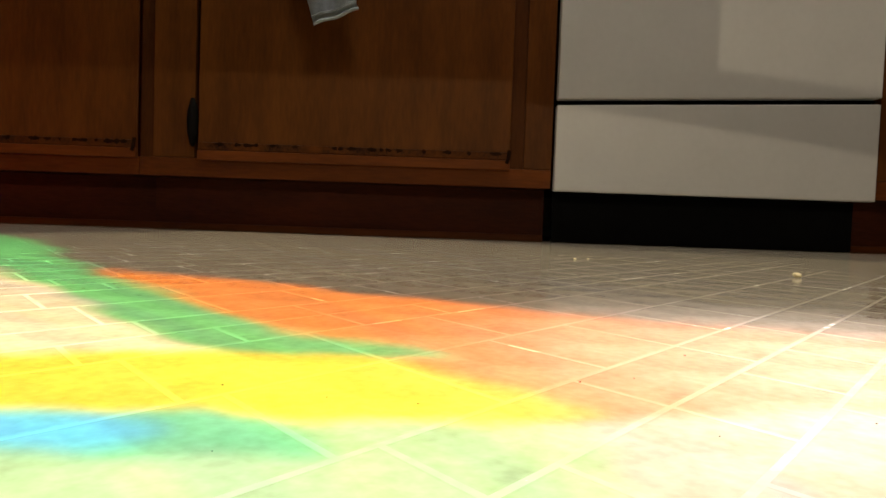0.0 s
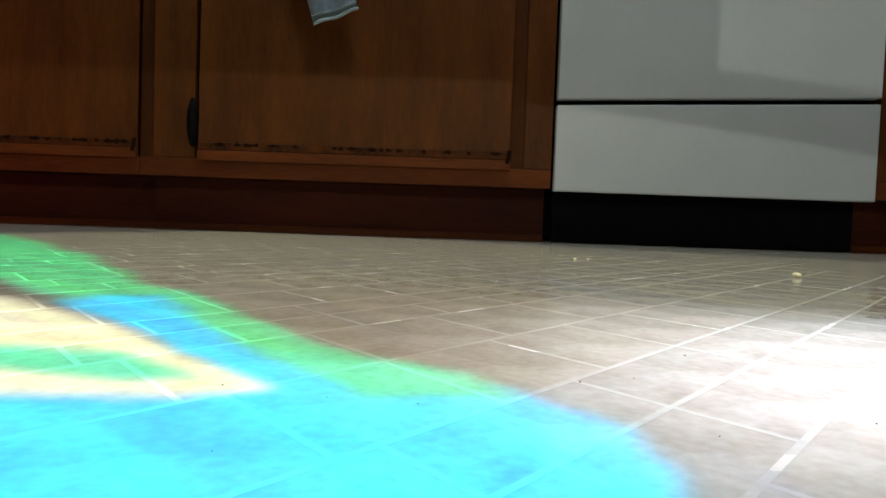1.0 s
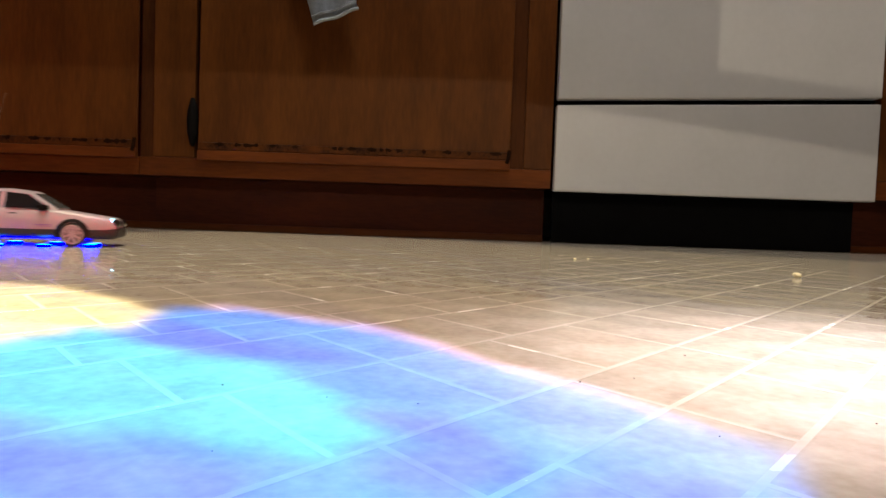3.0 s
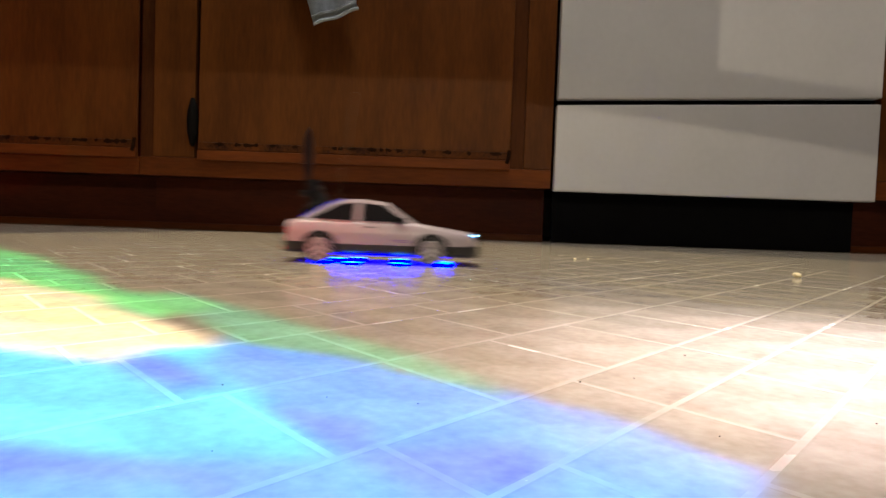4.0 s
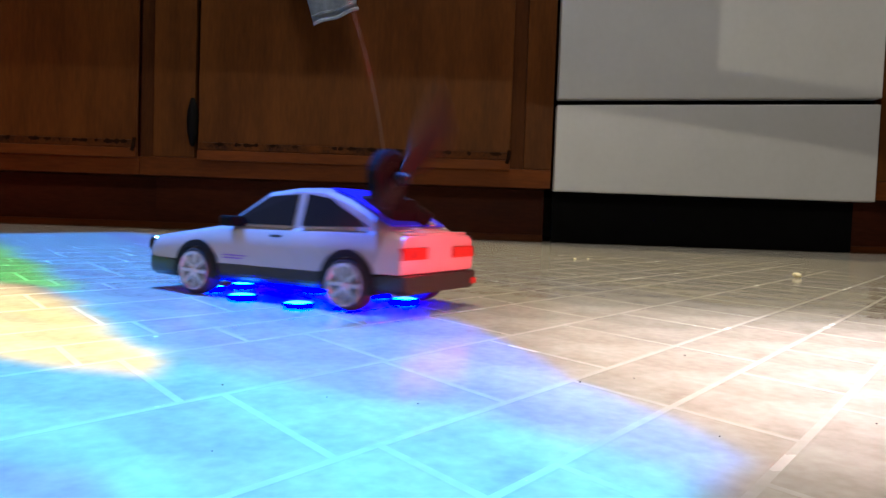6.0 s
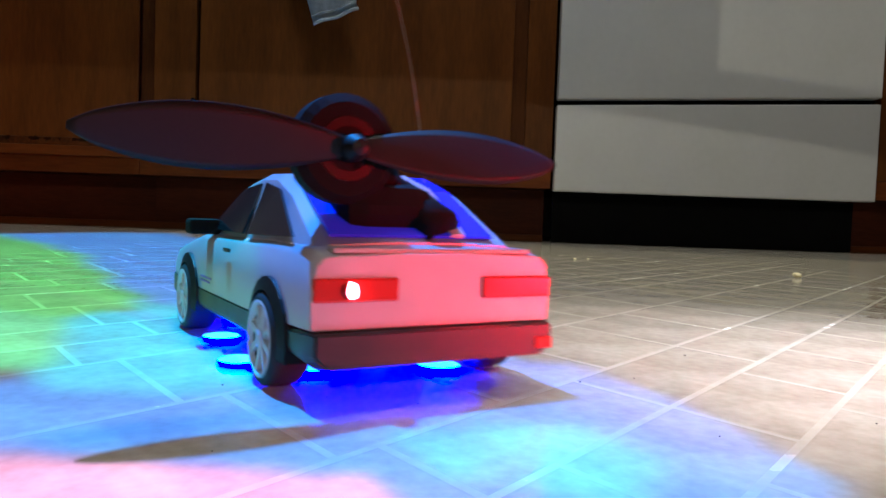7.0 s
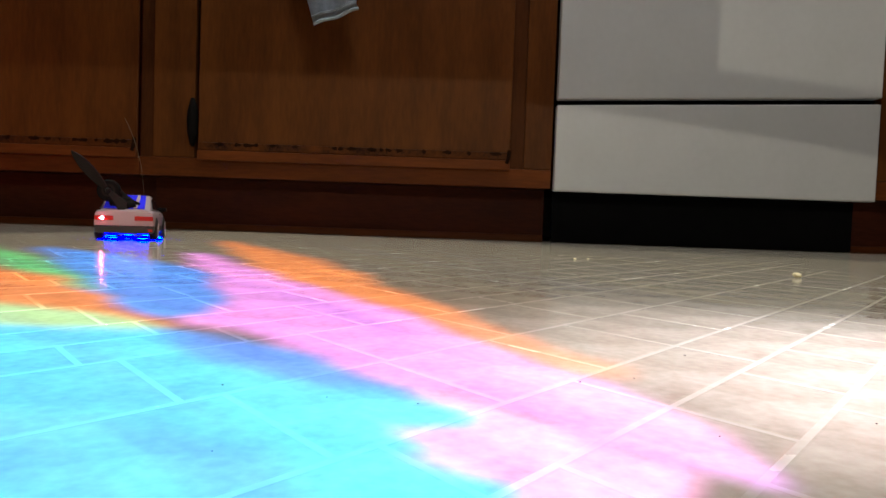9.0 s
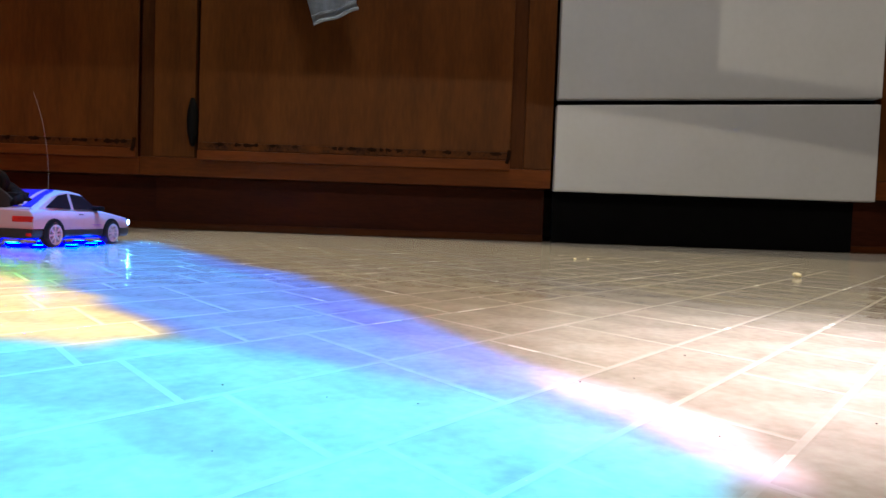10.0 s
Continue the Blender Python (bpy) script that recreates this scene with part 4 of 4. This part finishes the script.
BLOSSOM.add("magenta", (-0.027, 0.148), (-0.001, 0.144), (0.024, 0.133), (0.022, 0.082), (0.013, 0.127), (-0.008, 0.136))
BLOSSOM.add("violet", (-0.080, 0.123), (-0.042, 0.078), (-0.050, 0.078))
BLOSSOM.add("cyan", (-0.113, 0.174), (-0.083, 0.185), (-0.061, 0.176), (-0.033, 0.156), (-0.026, 0.145), (-0.047, 0.142), (-0.070, 0.143), (-0.085, 0.131))
BLOSSOM.add("green", (-0.434, 0.668), (-0.246, 0.441), (-0.155, 0.318), (-0.189, 0.340), (-0.243, 0.374))
BLOSSOM.add("cream", (-0.229, 0.352), (-0.168, 0.315), (-0.125, 0.256), (-0.101, 0.219), (-0.097, 0.193), (-0.129, 0.198))
BLOSSOM.add("aqua", (-0.127, 0.195), (-0.095, 0.190), (-0.084, 0.185), (-0.110, 0.169))
BLOSSOM.add("cyan", (-0.061, 0.137), (-0.037, 0.136), (-0.015, 0.125), (-0.028, 0.125))
ORCHID = glass_patches()
ORCHID.add("pink", (-0.055, 0.237), (-0.022, 0.212), (0.010, 0.175), (0.032, 0.147), (0.044, 0.129), (0.032, 0.083), (0.008, 0.082), (0.001, 0.131), (-0.008, 0.143), (-0.019, 0.162))
ORCHID.add("cyan", (-0.194, 0.298), (-0.137, 0.280), (-0.097, 0.262), (-0.051, 0.219), (-0.011, 0.189), (0.008, 0.161), (-0.009, 0.154), (-0.001, 0.140), (-0.010, 0.136), (0.013, 0.124), (0.006, 0.081), (-0.050, 0.078))
ORCHID.add("azure", (-0.375, 0.713), (-0.173, 0.518), (-0.090, 0.308), (-0.126, 0.307), (-0.210, 0.418))
ORCHID.add("azure", (-0.097, 0.262), (-0.056, 0.242), (-0.008, 0.190), (-0.033, 0.196), (-0.067, 0.217))
ORCHID.add("lake", (-0.104, 0.160), (-0.066, 0.148), (-0.028, 0.131), (-0.008, 0.081), (-0.050, 0.078))
ORCHID.add("magenta", (-0.234, 0.702), (-0.093, 0.462), (-0.042, 0.385), (0.005, 0.298), (0.033, 0.234), (0.051, 0.186), (0.062, 0.151), (0.059, 0.131), (0.046, 0.139), (0.029, 0.163), (0.004, 0.192), (-0.026, 0.215), (-0.062, 0.270), (-0.101, 0.289), (-0.102, 0.366))
ORCHID.add("orange", (-0.279, 0.943), (-0.111, 0.644), (-0.026, 0.417), (0.017, 0.309), (0.035, 0.265), (0.055, 0.221), (0.039, 0.226), (0.009, 0.285), (-0.043, 0.397), (-0.108, 0.498))
ORCHID.add("green", (-0.489, 0.752), (-0.282, 0.521), (-0.189, 0.393), (-0.246, 0.441))
ORCHID.add("orange", (-0.325, 0.500), (-0.240, 0.443), (-0.140, 0.313), (-0.106, 0.280), (-0.147, 0.302), (-0.210, 0.323))
ORCHID.add("mint", (-0.204, 0.314), (-0.147, 0.302), (-0.110, 0.273), (-0.134, 0.267), (-0.176, 0.271))
SURF = glass_patches()
SURF.add("lake", (-0.243, 0.442), (-0.179, 0.368), (-0.137, 0.333), (-0.061, 0.283), (-0.013, 0.218), (0.017, 0.171), (0.032, 0.147), (0.049, 0.130), (0.037, 0.083), (-0.050, 0.078), (-0.117, 0.180), (-0.091, 0.204), (-0.134, 0.267))
SURF.add("azure", (-0.426, 0.809), (-0.299, 0.770), (-0.132, 0.447), (-0.054, 0.317), (-0.031, 0.252), (-0.002, 0.197), (-0.036, 0.214), (-0.078, 0.266), (-0.145, 0.353))
SURF.add("azure", (-0.088, 0.197), (-0.065, 0.188), (-0.049, 0.178), (-0.061, 0.176))
SURF.add("azure", (-0.021, 0.129), (-0.007, 0.125), (0.004, 0.081), (-0.013, 0.080))
SURF.add("violet", (-0.343, 0.885), (-0.137, 0.535), (-0.053, 0.381), (-0.019, 0.309), (-0.054, 0.317), (-0.123, 0.416))
SURF.add("magenta", (-0.132, 0.447), (-0.064, 0.378), (-0.019, 0.309), (0.015, 0.261), (0.038, 0.218), (0.054, 0.171), (0.058, 0.143), (0.046, 0.139), (0.033, 0.151), (0.015, 0.187), (-0.013, 0.226), (-0.049, 0.286))
SURF.add("orange", (-0.220, 0.830), (-0.083, 0.589), (-0.006, 0.395), (0.037, 0.278), (0.055, 0.221), (0.034, 0.254), (-0.005, 0.339), (-0.061, 0.437))
SURF.add("cream", (-0.229, 0.352), (-0.161, 0.290), (-0.123, 0.245), (-0.091, 0.204), (-0.095, 0.190), (-0.124, 0.192))
SURF.add("green", (-0.560, 0.861), (-0.323, 0.564), (-0.168, 0.325), (-0.194, 0.339), (-0.243, 0.374))
TIDE = glass_patches()
TIDE.add("tan", (-0.344, 0.983), (0.215, 1.392), (0.508, 0.920), (0.235, 0.390), (0.061, 0.147), (0.038, 0.218), (-0.023, 0.366))
TIDE.add("blush", (0.022, 0.232), (0.043, 0.204), (0.067, 0.163), (0.065, 0.132), (0.051, 0.136), (0.037, 0.174))
TIDE.add("azure", (-0.391, 0.701), (-0.358, 0.871), (-0.171, 0.578), (-0.064, 0.378), (-0.003, 0.247), (0.028, 0.195), (0.046, 0.157), (0.053, 0.133), (0.040, 0.155), (0.017, 0.176), (-0.011, 0.193), (-0.051, 0.219), (-0.089, 0.258), (-0.162, 0.348))
TIDE.add("cyan", (-0.149, 0.229), (-0.082, 0.248), (-0.036, 0.214), (-0.002, 0.191), (0.024, 0.177), (0.039, 0.152), (0.050, 0.133), (0.037, 0.083), (-0.050, 0.078))
TIDE.add("violet", (-0.221, 0.663), (-0.077, 0.449), (-0.020, 0.326), (0.014, 0.250), (0.033, 0.210), (0.020, 0.208), (-0.003, 0.247), (-0.044, 0.319))
TIDE.add("cream", (-0.325, 0.500), (-0.206, 0.387), (-0.145, 0.312), (-0.103, 0.261), (-0.117, 0.240), (-0.161, 0.248))
TIDE.add("green", (-0.390, 0.601), (-0.289, 0.518), (-0.204, 0.387), (-0.251, 0.439))
SLIDES = [OPENING, TEAL, CYAN, CREAM, INDIGO, SKY, MEADOW, GLACIER, LAGOON, DUSK, ROSE, PETAL, BLOSSOM, ORCHID, SURF, TIDE]


def outline_of(corners):
    # corners in (bearing, half the log of the distance), so that a patch's soft edge is as broad as the patch is near
    return np.array([(math.atan2(x, y), 0.5 * math.log(math.hypot(x, y))) for x, y in corners])


def signed_distance(px, py, poly):
    # distance of points to a closed outline, positive inside
    best, hit = np.full(px.shape, 1e9), np.zeros(px.shape, bool)
    for (x0, y0), (x1, y1) in zip(poly, np.roll(poly, -1, axis=0)):
        dx, dy = x1 - x0, y1 - y0
        f = np.clip(((px - x0) * dx + (py - y0) * dy) / (dx * dx + dy * dy + 1e-12), 0, 1)
        best = np.minimum(best, (px - x0 - f * dx) ** 2 + (py - y0 - f * dy) ** 2)
        if abs(dy) > 1e-12:
            hit ^= ((y0 > py) != (y1 > py)) & (px < dx * (py - y0) / dy + x0)
    return np.where(hit, 1, -1) * np.sqrt(best)


def graded(half, centre, n):
    # steps across a pane, finer round the centre
    s = np.linspace(-1, 1, n)
    s = np.sign(s) * (0.22 * np.abs(s) + 0.78 * np.abs(s) ** 2.4)
    return np.where(s < 0, centre + s * (half + centre), centre + s * (half - centre))


PANE_W, PANE_H = 0.0545, 0.046


def pane_grid():
    # the glass's grid, and for each of its points the spot on the floor to which it sends the bulb's light
    way = Vector((0.0, 0.17, 0)) - PROJECTOR
    mid = way * (SLIDE_DISTANCE / way.dot(AXIS))
    us, vs = graded(PANE_W, mid.dot(SIDE), 190), graded(PANE_H, mid.dot(RISE), 170)
    u, v = [g.ravel() for g in np.meshgrid(us, vs, indexing="ij")]
    ways = np.outer(np.full(u.shape, SLIDE_DISTANCE), AXIS) + np.outer(u, SIDE) + np.outer(v, RISE)
    down = np.minimum(ways[:, 2], -0.01)
    x, y = PROJECTOR.x - ways[:, 0] * PROJECTOR.z / down, PROJECTOR.y - ways[:, 1] * PROJECTOR.z / down
    d = np.maximum(np.hypot(x, y), 0.02)
    # dark towards the pane's edges and where the light would climb the cabinets
    edge = np.clip((1 - np.maximum(np.abs(u) / (0.83 * PANE_W), np.abs(v) / (0.83 * PANE_H))) * 12, 0, 1)
    wave, streak = np.zeros((len(u), 2)), np.zeros(len(u))
    for i in range(len(u)):
        p = Vector((x[i] / d[i] * 5, math.log(d[i]) * 7, 0))
        wave[i] = noise.noise(p) + 0.5 * noise.noise(p * 2.7), noise.noise(p + Vector((9, 5, 0))) + 0.5 * noise.noise(p * 2.7 + Vector((9, 5, 0)))
        along, across = (x[i] * 1.3 - y[i]) / d[i], (x[i] * 1.3 + y[i]) / d[i]
        streak[i] = noise.noise(Vector((along * 2.0, across * 13 + math.log(d[i]) * 9, 3.0))) + 0.5 * noise.noise(Vector((along * 4.0, across * 30 + math.log(d[i]) * 19, 7.0)))
    return u, v, np.arctan2(x, y), 0.5 * np.log(d), np.clip(y / 0.02, 0, 1) * np.clip((1.40 - y) / 0.05, 0, 1) * edge, wave, streak, (len(us), len(vs))


def glass_slide(patches, seed, turn, grid, mat):
    # one pane of stained glass, its colours run into one another at soft uneven edges
    u, v, bearing, reach, ahead, wave, streak, (nu, nv) = grid
    flip = (1, -1)[seed % 2]
    px, py = bearing + 0.014 * flip * wave[:, 0] + 0.012 * streak, reach + 0.016 * wave[:, 1] + 0.012 * streak * flip
    colour = np.outer(ahead * np.clip(1.2 + reach, 0, 1), (0.105, 0.090, 0.062))
    for name, corners in patches.laid:
        soft = 0.060 if name == "tan" else 0.022
        cover = np.clip(signed_distance(px, py, outline_of(corners)) / soft * 0.5 + 0.74, 0, 1)
        cover = (cover * cover * (3 - 2 * cover) * ahead)[:, None]
        colour = colour * (1 - cover) + np.array(GELS[name]) * cover
    tint = np.clip(1 + 0.4 * np.clip(streak, -1, 0.25), 0.5, 1.2)
    colour[:, 1] *= tint
    colour[:, 0] *= np.clip(tint, 0.6, 1.2)
    me = bpy.data.meshes.new("glass_slide")
    m = np.array(turn)
    at = np.stack([u, v - WHEEL_OFFSET, np.zeros(len(u))], 1) @ m[:3, :3].T
    k = np.arange(nu * nv).reshape(nu, nv)
    quads = np.stack([k[:-1, :-1], k[1:, :-1], k[1:, 1:], k[:-1, 1:]], -1).reshape(-1, 4)
    me.from_pydata(at.tolist(), [], quads.tolist())
    data = me.attributes.new("stain", "FLOAT_COLOR", "POINT")
    data.data.foreach_set("color", np.hstack([np.clip(colour, 0, 1), np.ones((len(u), 1))]).astype(np.float32).ravel())
    me.materials.append(mat)
    return me


def colour_wheel():
    # added wheel whose glass holds the floor's light colours, pane by pane
    frame_m = Matrix((SIDE, RISE, -AXIS)).transposed().to_4x4()
    wheel = thing("added_slide_changer", "unseen round changer of coloured glass slides added before the projector", "slide changer", m=Matrix.Translation(WHEEL_CENTRE) @ frame_m)
    grid, mat = pane_grid(), stained_glass()
    for k, patches in enumerate(SLIDES):
        ob = new("glass_slide", glass_slide(patches, k, Matrix.Rotation(math.tau * k / len(SLIDES), 4, "Z"), grid, mat))
        ob.parent = wheel
        tagged(ob, "patchwork of coloured glass")
    part("rim", turned([(0.388, -0.003), (0.398, -0.003), (0.398, 0.003), (0.388, 0.003), (0.388, -0.003)], pose(0, 0, 0, 90), 54), BLACK, wheel)
    part("hub", turned([(0, -0.01), (0.25, -0.01), (0.275, 0), (0.25, 0.004), (0, 0.004)], pose(0, 0, 0, 90), 36), BLACK, wheel)
    for k in range(len(SLIDES)):
        b = box(0.272, 0.389, -0.001, 0.001, -0.004, -0.001)
        bmesh.ops.transform(b, matrix=Matrix.Rotation(math.tau * (k + 0.5) / len(SLIDES) - math.pi / 2, 4, "Z"), verts=b.verts)
        part("spoke", b, BLACK, wheel)
    return wheel


def projector_housing():
    """An unseen black case added round the bulb, open towards the slides, on an arm from the ceiling."""
    m = Matrix.Translation(PROJECTOR) @ Matrix((SIDE, RISE, -AXIS)).transposed().to_4x4()
    p = thing("added_colour_projector", "unseen black slide projector added on a ceiling arm to colour the floor", "projector", m=m)
    w, h, d0, d1 = 0.062, 0.055, -0.115, 0.06
    part("case_side", box(-w - 0.004, -w, -h, h, d0, d1), BLACK, p)
    part("case_side", box(w, w + 0.004, -h, h, d0, d1), BLACK, p)
    part("case_top", box(-w - 0.004, w + 0.004, h, h + 0.004, d0, d1), BLACK, p)
    part("case_bottom", box(-w - 0.004, w + 0.004, -h - 0.004, -h, d0, d1), BLACK, p)
    part("case_back", box(-w - 0.004, w + 0.004, -h - 0.004, h + 0.004, d1 + 0.0005, d1 + 0.005), BLACK, p)
    a, c, z0, z1 = 0.0465, 0.0390, -0.113, -0.110
    part("mask", box(-w, -a, -h, h, z0, z1), BLACK, p)
    part("mask", box(a, w, -h, h, z0, z1), BLACK, p)
    part("mask", box(-a, a, c, h, z0, z1), BLACK, p)
    part("mask", box(-a, a, -h, -c, z0, z1), BLACK, p)
    inv = m.inverted()
    top, foot = inv @ (PROJECTOR + Vector((-0.05, 0.05, 0.06))), inv @ Vector((PROJECTOR.x - 0.05, PROJECTOR.y + 0.05, 2.5))
    part("arm", tube([top, (top + foot) / 2, foot], 0.009), BLACK, p)


COLOUR_WHEEL = colour_wheel()
projector_housing()

# ---- floor ----
def floor_tiles():
    """Vinyl flooring in a modular pattern laid as slanting diamonds: narrow and broad rows of oblongs in pale joints."""
    base = tagged(part("floor", box(-2.6, 2.6, -3.3, 2.12, -0.1, 0.0), GROUT), "worn beige vinyl floor of small diagonal tiles with pale joints", "floor", kind="structure")
    rise = 0.00006
    # row width, tile length, shift along the row
    bands = ((0.0285, 0.0700, 0.0), (0.0485, 0.0500, 0.060), (0.0485, 0.0620, 0.050), (0.0285, 0.0500, 0.040))
    start, cycle = 0.0575, sum(b[0] for b in bands)
    # the rows and the cross joints run 52.4 degrees to either side of the cabinets' fronts
    eu, ev = Vector((0.7071, 0.9192, 0)), Vector((-0.7071, 0.9192, 0))
    shared = {}

    def tile(bm, u, v, long, wide, joint):
        """u along the rows, v across them."""
        a, b, e = (long - joint) / 2, (wide - joint) / 2, min(0.0010, joint * 0.6)
        lo = [bm.verts.new(eu * (u + sx * a) + ev * (v + sy * b) + Vector((0, 0, -0.00002))) for sx, sy in ((-1, -1), (1, -1), (1, 1), (-1, 1))]
        hi = [bm.verts.new(eu * (u + sx * (a - e)) + ev * (v + sy * (b - e)) + Vector((0, 0, rise))) for sx, sy in ((-1, -1), (1, -1), (1, 1), (-1, 1))]
        bm.faces.new(hi)
        for i in range(4):
            j = (i + 1) % 4
            bm.faces.new((lo[i], lo[j], hi[j], hi[i]))

    near, far = [], []
    for turn_no in range(-26, 26):
        v0 = start + cycle * turn_no
        for wide, long, shift in bands:
            for k in range(-75, 75):
                u, v = shift + long * (k + 0.5), v0 + wide / 2
                p = eu * u + ev * v
                if -2.4 < p.x < 2.4 and -3.1 < p.y < 1.5:
                    (near if -0.35 < p.x < 0.42 and 0.05 < p.y < 0.90 else far).append((p.x ** 2 + (p.y - 0.05) ** 2, u, v, long, wide))
            v0 += wide
    near.sort()
    far += near[300:]
    for _, u, v, long, wide in near[:300]:
        if (long, wide) not in shared:
            own = bmesh.new()
            tile(own, 0, 0, long, wide, 0.0014)
            shared[long, wide] = mesh_of("tile", own, TILE)
        ob = new("tile", shared[long, wide])
        ob.parent = base
        ob.location = eu * u + ev * v + Vector((0, 0, random.uniform(-0.00001, 0.00001)))
    bm = bmesh.new()
    for d, u, v, long, wide in far:
        tile(bm, u, v, long, wide, 0.0011 if d < 0.08 else 0.0002)
    tagged(part("tiles", bm, TILE, base), "beige vinyl tiles", kind="stuff")


floor_tiles()

# ---- what moves ----
# seconds, x, y, heading
CAR_PATH = [(0, -0.66, 0.832, 22.5), (1.85, -0.64, 0.819, 22.6), (2, -0.552, 0.780, 20.7), (2.2, -0.505, 0.773, 20.8), (2.5, -0.478, 0.767, 20.9), (2.7, -0.478, 0.764, 18.9),
            (3.1, -0.4, 0.767, 15.4), (3.5, -0.285, 0.754, 11.5), (3.8, -0.189, 0.741, 8.0), (3.9, -0.132, 0.715, 6.0), (4, -0.056, 0.676, 2.6), (4.1, 0.004, 0.670, 0.1), (4.2, 0.056, 0.654, -3.5),
            (4.3, 0.096, 0.642, -6.5), (4.4, 0.13, 0.637, -8.7), (4.5, 0.158, 0.634, -9.0), (4.6, 0.167, 0.634, -9.9), (4.7, 0.156, 0.634, -12.1), (4.8, 0.13, 0.650, -21.7), (4.9, 0.092, 0.663, -43.7),
            (5, 0.066, 0.670, -58.3), (5.1, 0.054, 0.663, -63.6), (5.2, 0.052, 0.657, -67.6), (5.3, 0.05, 0.650, -81.7), (5.4, 0.056, 0.640, -90.5), (5.5, 0.056, 0.611, -109.4), (5.6, 0.028, 0.533, -136.1),
            (5.7, -0.014, 0.471, -174.5), (5.9, -0.06, 0.410, -202.4), (6.2, -0.085, 0.358, -225.8), (6.5, -0.075, 0.319, -237.8), (6.8, -0.053, 0.276, -239.5), (7, -0.042, 0.252, -239.5), (7.2, -0.0255, 0.2235, -238.4),
            (7.4, -0.0236, 0.2205, -238.1), (7.5, -0.0236, 0.2205, -238.1), (7.6, -0.0245, 0.237, -242), (7.7, -0.036, 0.267, -248.3), (7.8, -0.049, 0.312, -256.6), (7.9, -0.071, 0.380, -261.1), (8, -0.096, 0.448, -259.5),
            (8.1, -0.15, 0.559, -248.2), (8.2, -0.205, 0.654, -242.8), (8.3, -0.258, 0.723, -242.2), (8.4, -0.325, 0.845, -243.5), (8.5, -0.371, 0.927, -248.7), (8.8, -0.415, 0.978, -251.9), (9, -0.416, 0.982, -253.9),
            (9.2, -0.436, 0.998, -256.0), (9.3, -0.432, 0.982, -261.0), (9.4, -0.416, 0.936, -266.1), (9.5, -0.42, 0.897, -269.2), (9.6, -0.414, 0.832, -271.4), (9.8, -0.42, 0.806, -273.6), (10, -0.412, 0.783, -277.6)]
# seconds, slide
SLIDE_TIMES = [(0, 0), (0.667, 0), (0.7, 1), (1.267, 1), (1.3, 2), (1.934, 2), (1.967, 3), (2.267, 3), (2.3, 4), (3.367, 4), (3.4, 5), (4.134, 5), (4.167, 6), (4.667, 6), (4.7, 7), (5.067, 7), (5.1, 8), (6.167, 8), (6.2, 9), (7.134, 9), (7.167, 10), (7.667, 10), (7.7, 11), (8.134, 11), (8.167, 12), (8.867, 12), (8.9, 13), (9.3, 13), (9.333, 14), (9.834, 14), (9.867, 15), (10, 15)]
# seconds, propeller turn in degrees per frame of film, from that time on
SPIN = [(0, 0), (2.9, 76.875), (4.5, 0), (5.6, 72.857), (6.3, 0), (7.56, 73.2), (8.89, 0)]
# seconds, degrees: 0 shows the lamp, 180 hides it
HEADLAMPS = [(0, 180), (3.75, 0), (4.0, 180), (5.1, 0), (5.75, 180), (9.95, 0), (10, 0)]
BLINKS = [(0, 180), (6.85, 0), (7.08, 180), (8.45, 0), (8.72, 180), (8.95, 0), (9.42, 180), (10, 180)]


def turns(times):
    """Rows of (seconds, degrees) that hold each state and turn to the next within a tenth of a second."""
    rows, face = [], 0.0
    for t, out in times:
        if rows and out != face:
            rows += [(t - 0.1, face)] + [(t - 0.1 + 0.0334 * k, face + (out - face) * k / 3) for k in (1, 2)]
        face = out
        rows.append((t, out))
    return rows


def motions():
    walk(CAR, [(t, pose(x, y, 0.0002, 0, 0, h)) for t, x, y, h in CAR_PATH])
    base = Matrix.Translation(WHEEL_CENTRE) @ Matrix((SIDE, RISE, -AXIS)).transposed().to_4x4()
    walk(COLOUR_WHEEL, [(t, base @ Matrix.Rotation(-math.tau * k / len(SLIDES), 4, "Z")) for t, k in SLIDE_TIMES])
    # wheels roll with the way that the car goes
    rolled, rolls = 0.0, []
    steps = 300
    last = None
    for k in range(steps + 1):
        t = k / 30
        for a, b in zip(CAR_PATH, CAR_PATH[1:]):
            if a[0] <= t <= b[0]:
                f = (t - a[0]) / (b[0] - a[0])
                here = [p + (q - p) * f for p, q in zip(a, b)]
        if last:
            ahead = Vector((math.cos(radians(here[3])), math.sin(radians(here[3]))))
            rolled += max(-80, min(80, math.degrees(ahead.dot(Vector((here[1] - last[1], here[2] - last[2]))) / (WHEEL * S))))
        rolls.append((t, rolled))
        last = here
    for w, x, s in WHEELS:
        walk(w, [(t, pose(x * S, TRACK * S * s, WHEEL * S, 0, 0, 0 if s > 0 else 180) @ pose(0, 0, 0, 0, a * s, 0)) for t, a in rolls])
    turn, rows = 0.0, []
    for k in range(steps + 1):
        rate = [r for t, r in SPIN if t <= k / 30][-1]
        turn += rate
        rows.append((k / 30, pose(*(HUB * S), turn, 0, 0)))
    walk(PROPELLER, rows)
    # the lamps in the head and tail lights turn their bright sides out and in
    walk(BLINKER, [(t, pose(-2.07 * S, 0.62 * S, 0.69 * S, 0, 0, a)) for t, a in turns(BLINKS)])
    for head, s in HEADS:
        walk(head, [(t, pose(2.055 * S, 0.55 * s * S, 0.60 * S, 0, a, 0)) for t, a in turns(HEADLAMPS)])


motions()
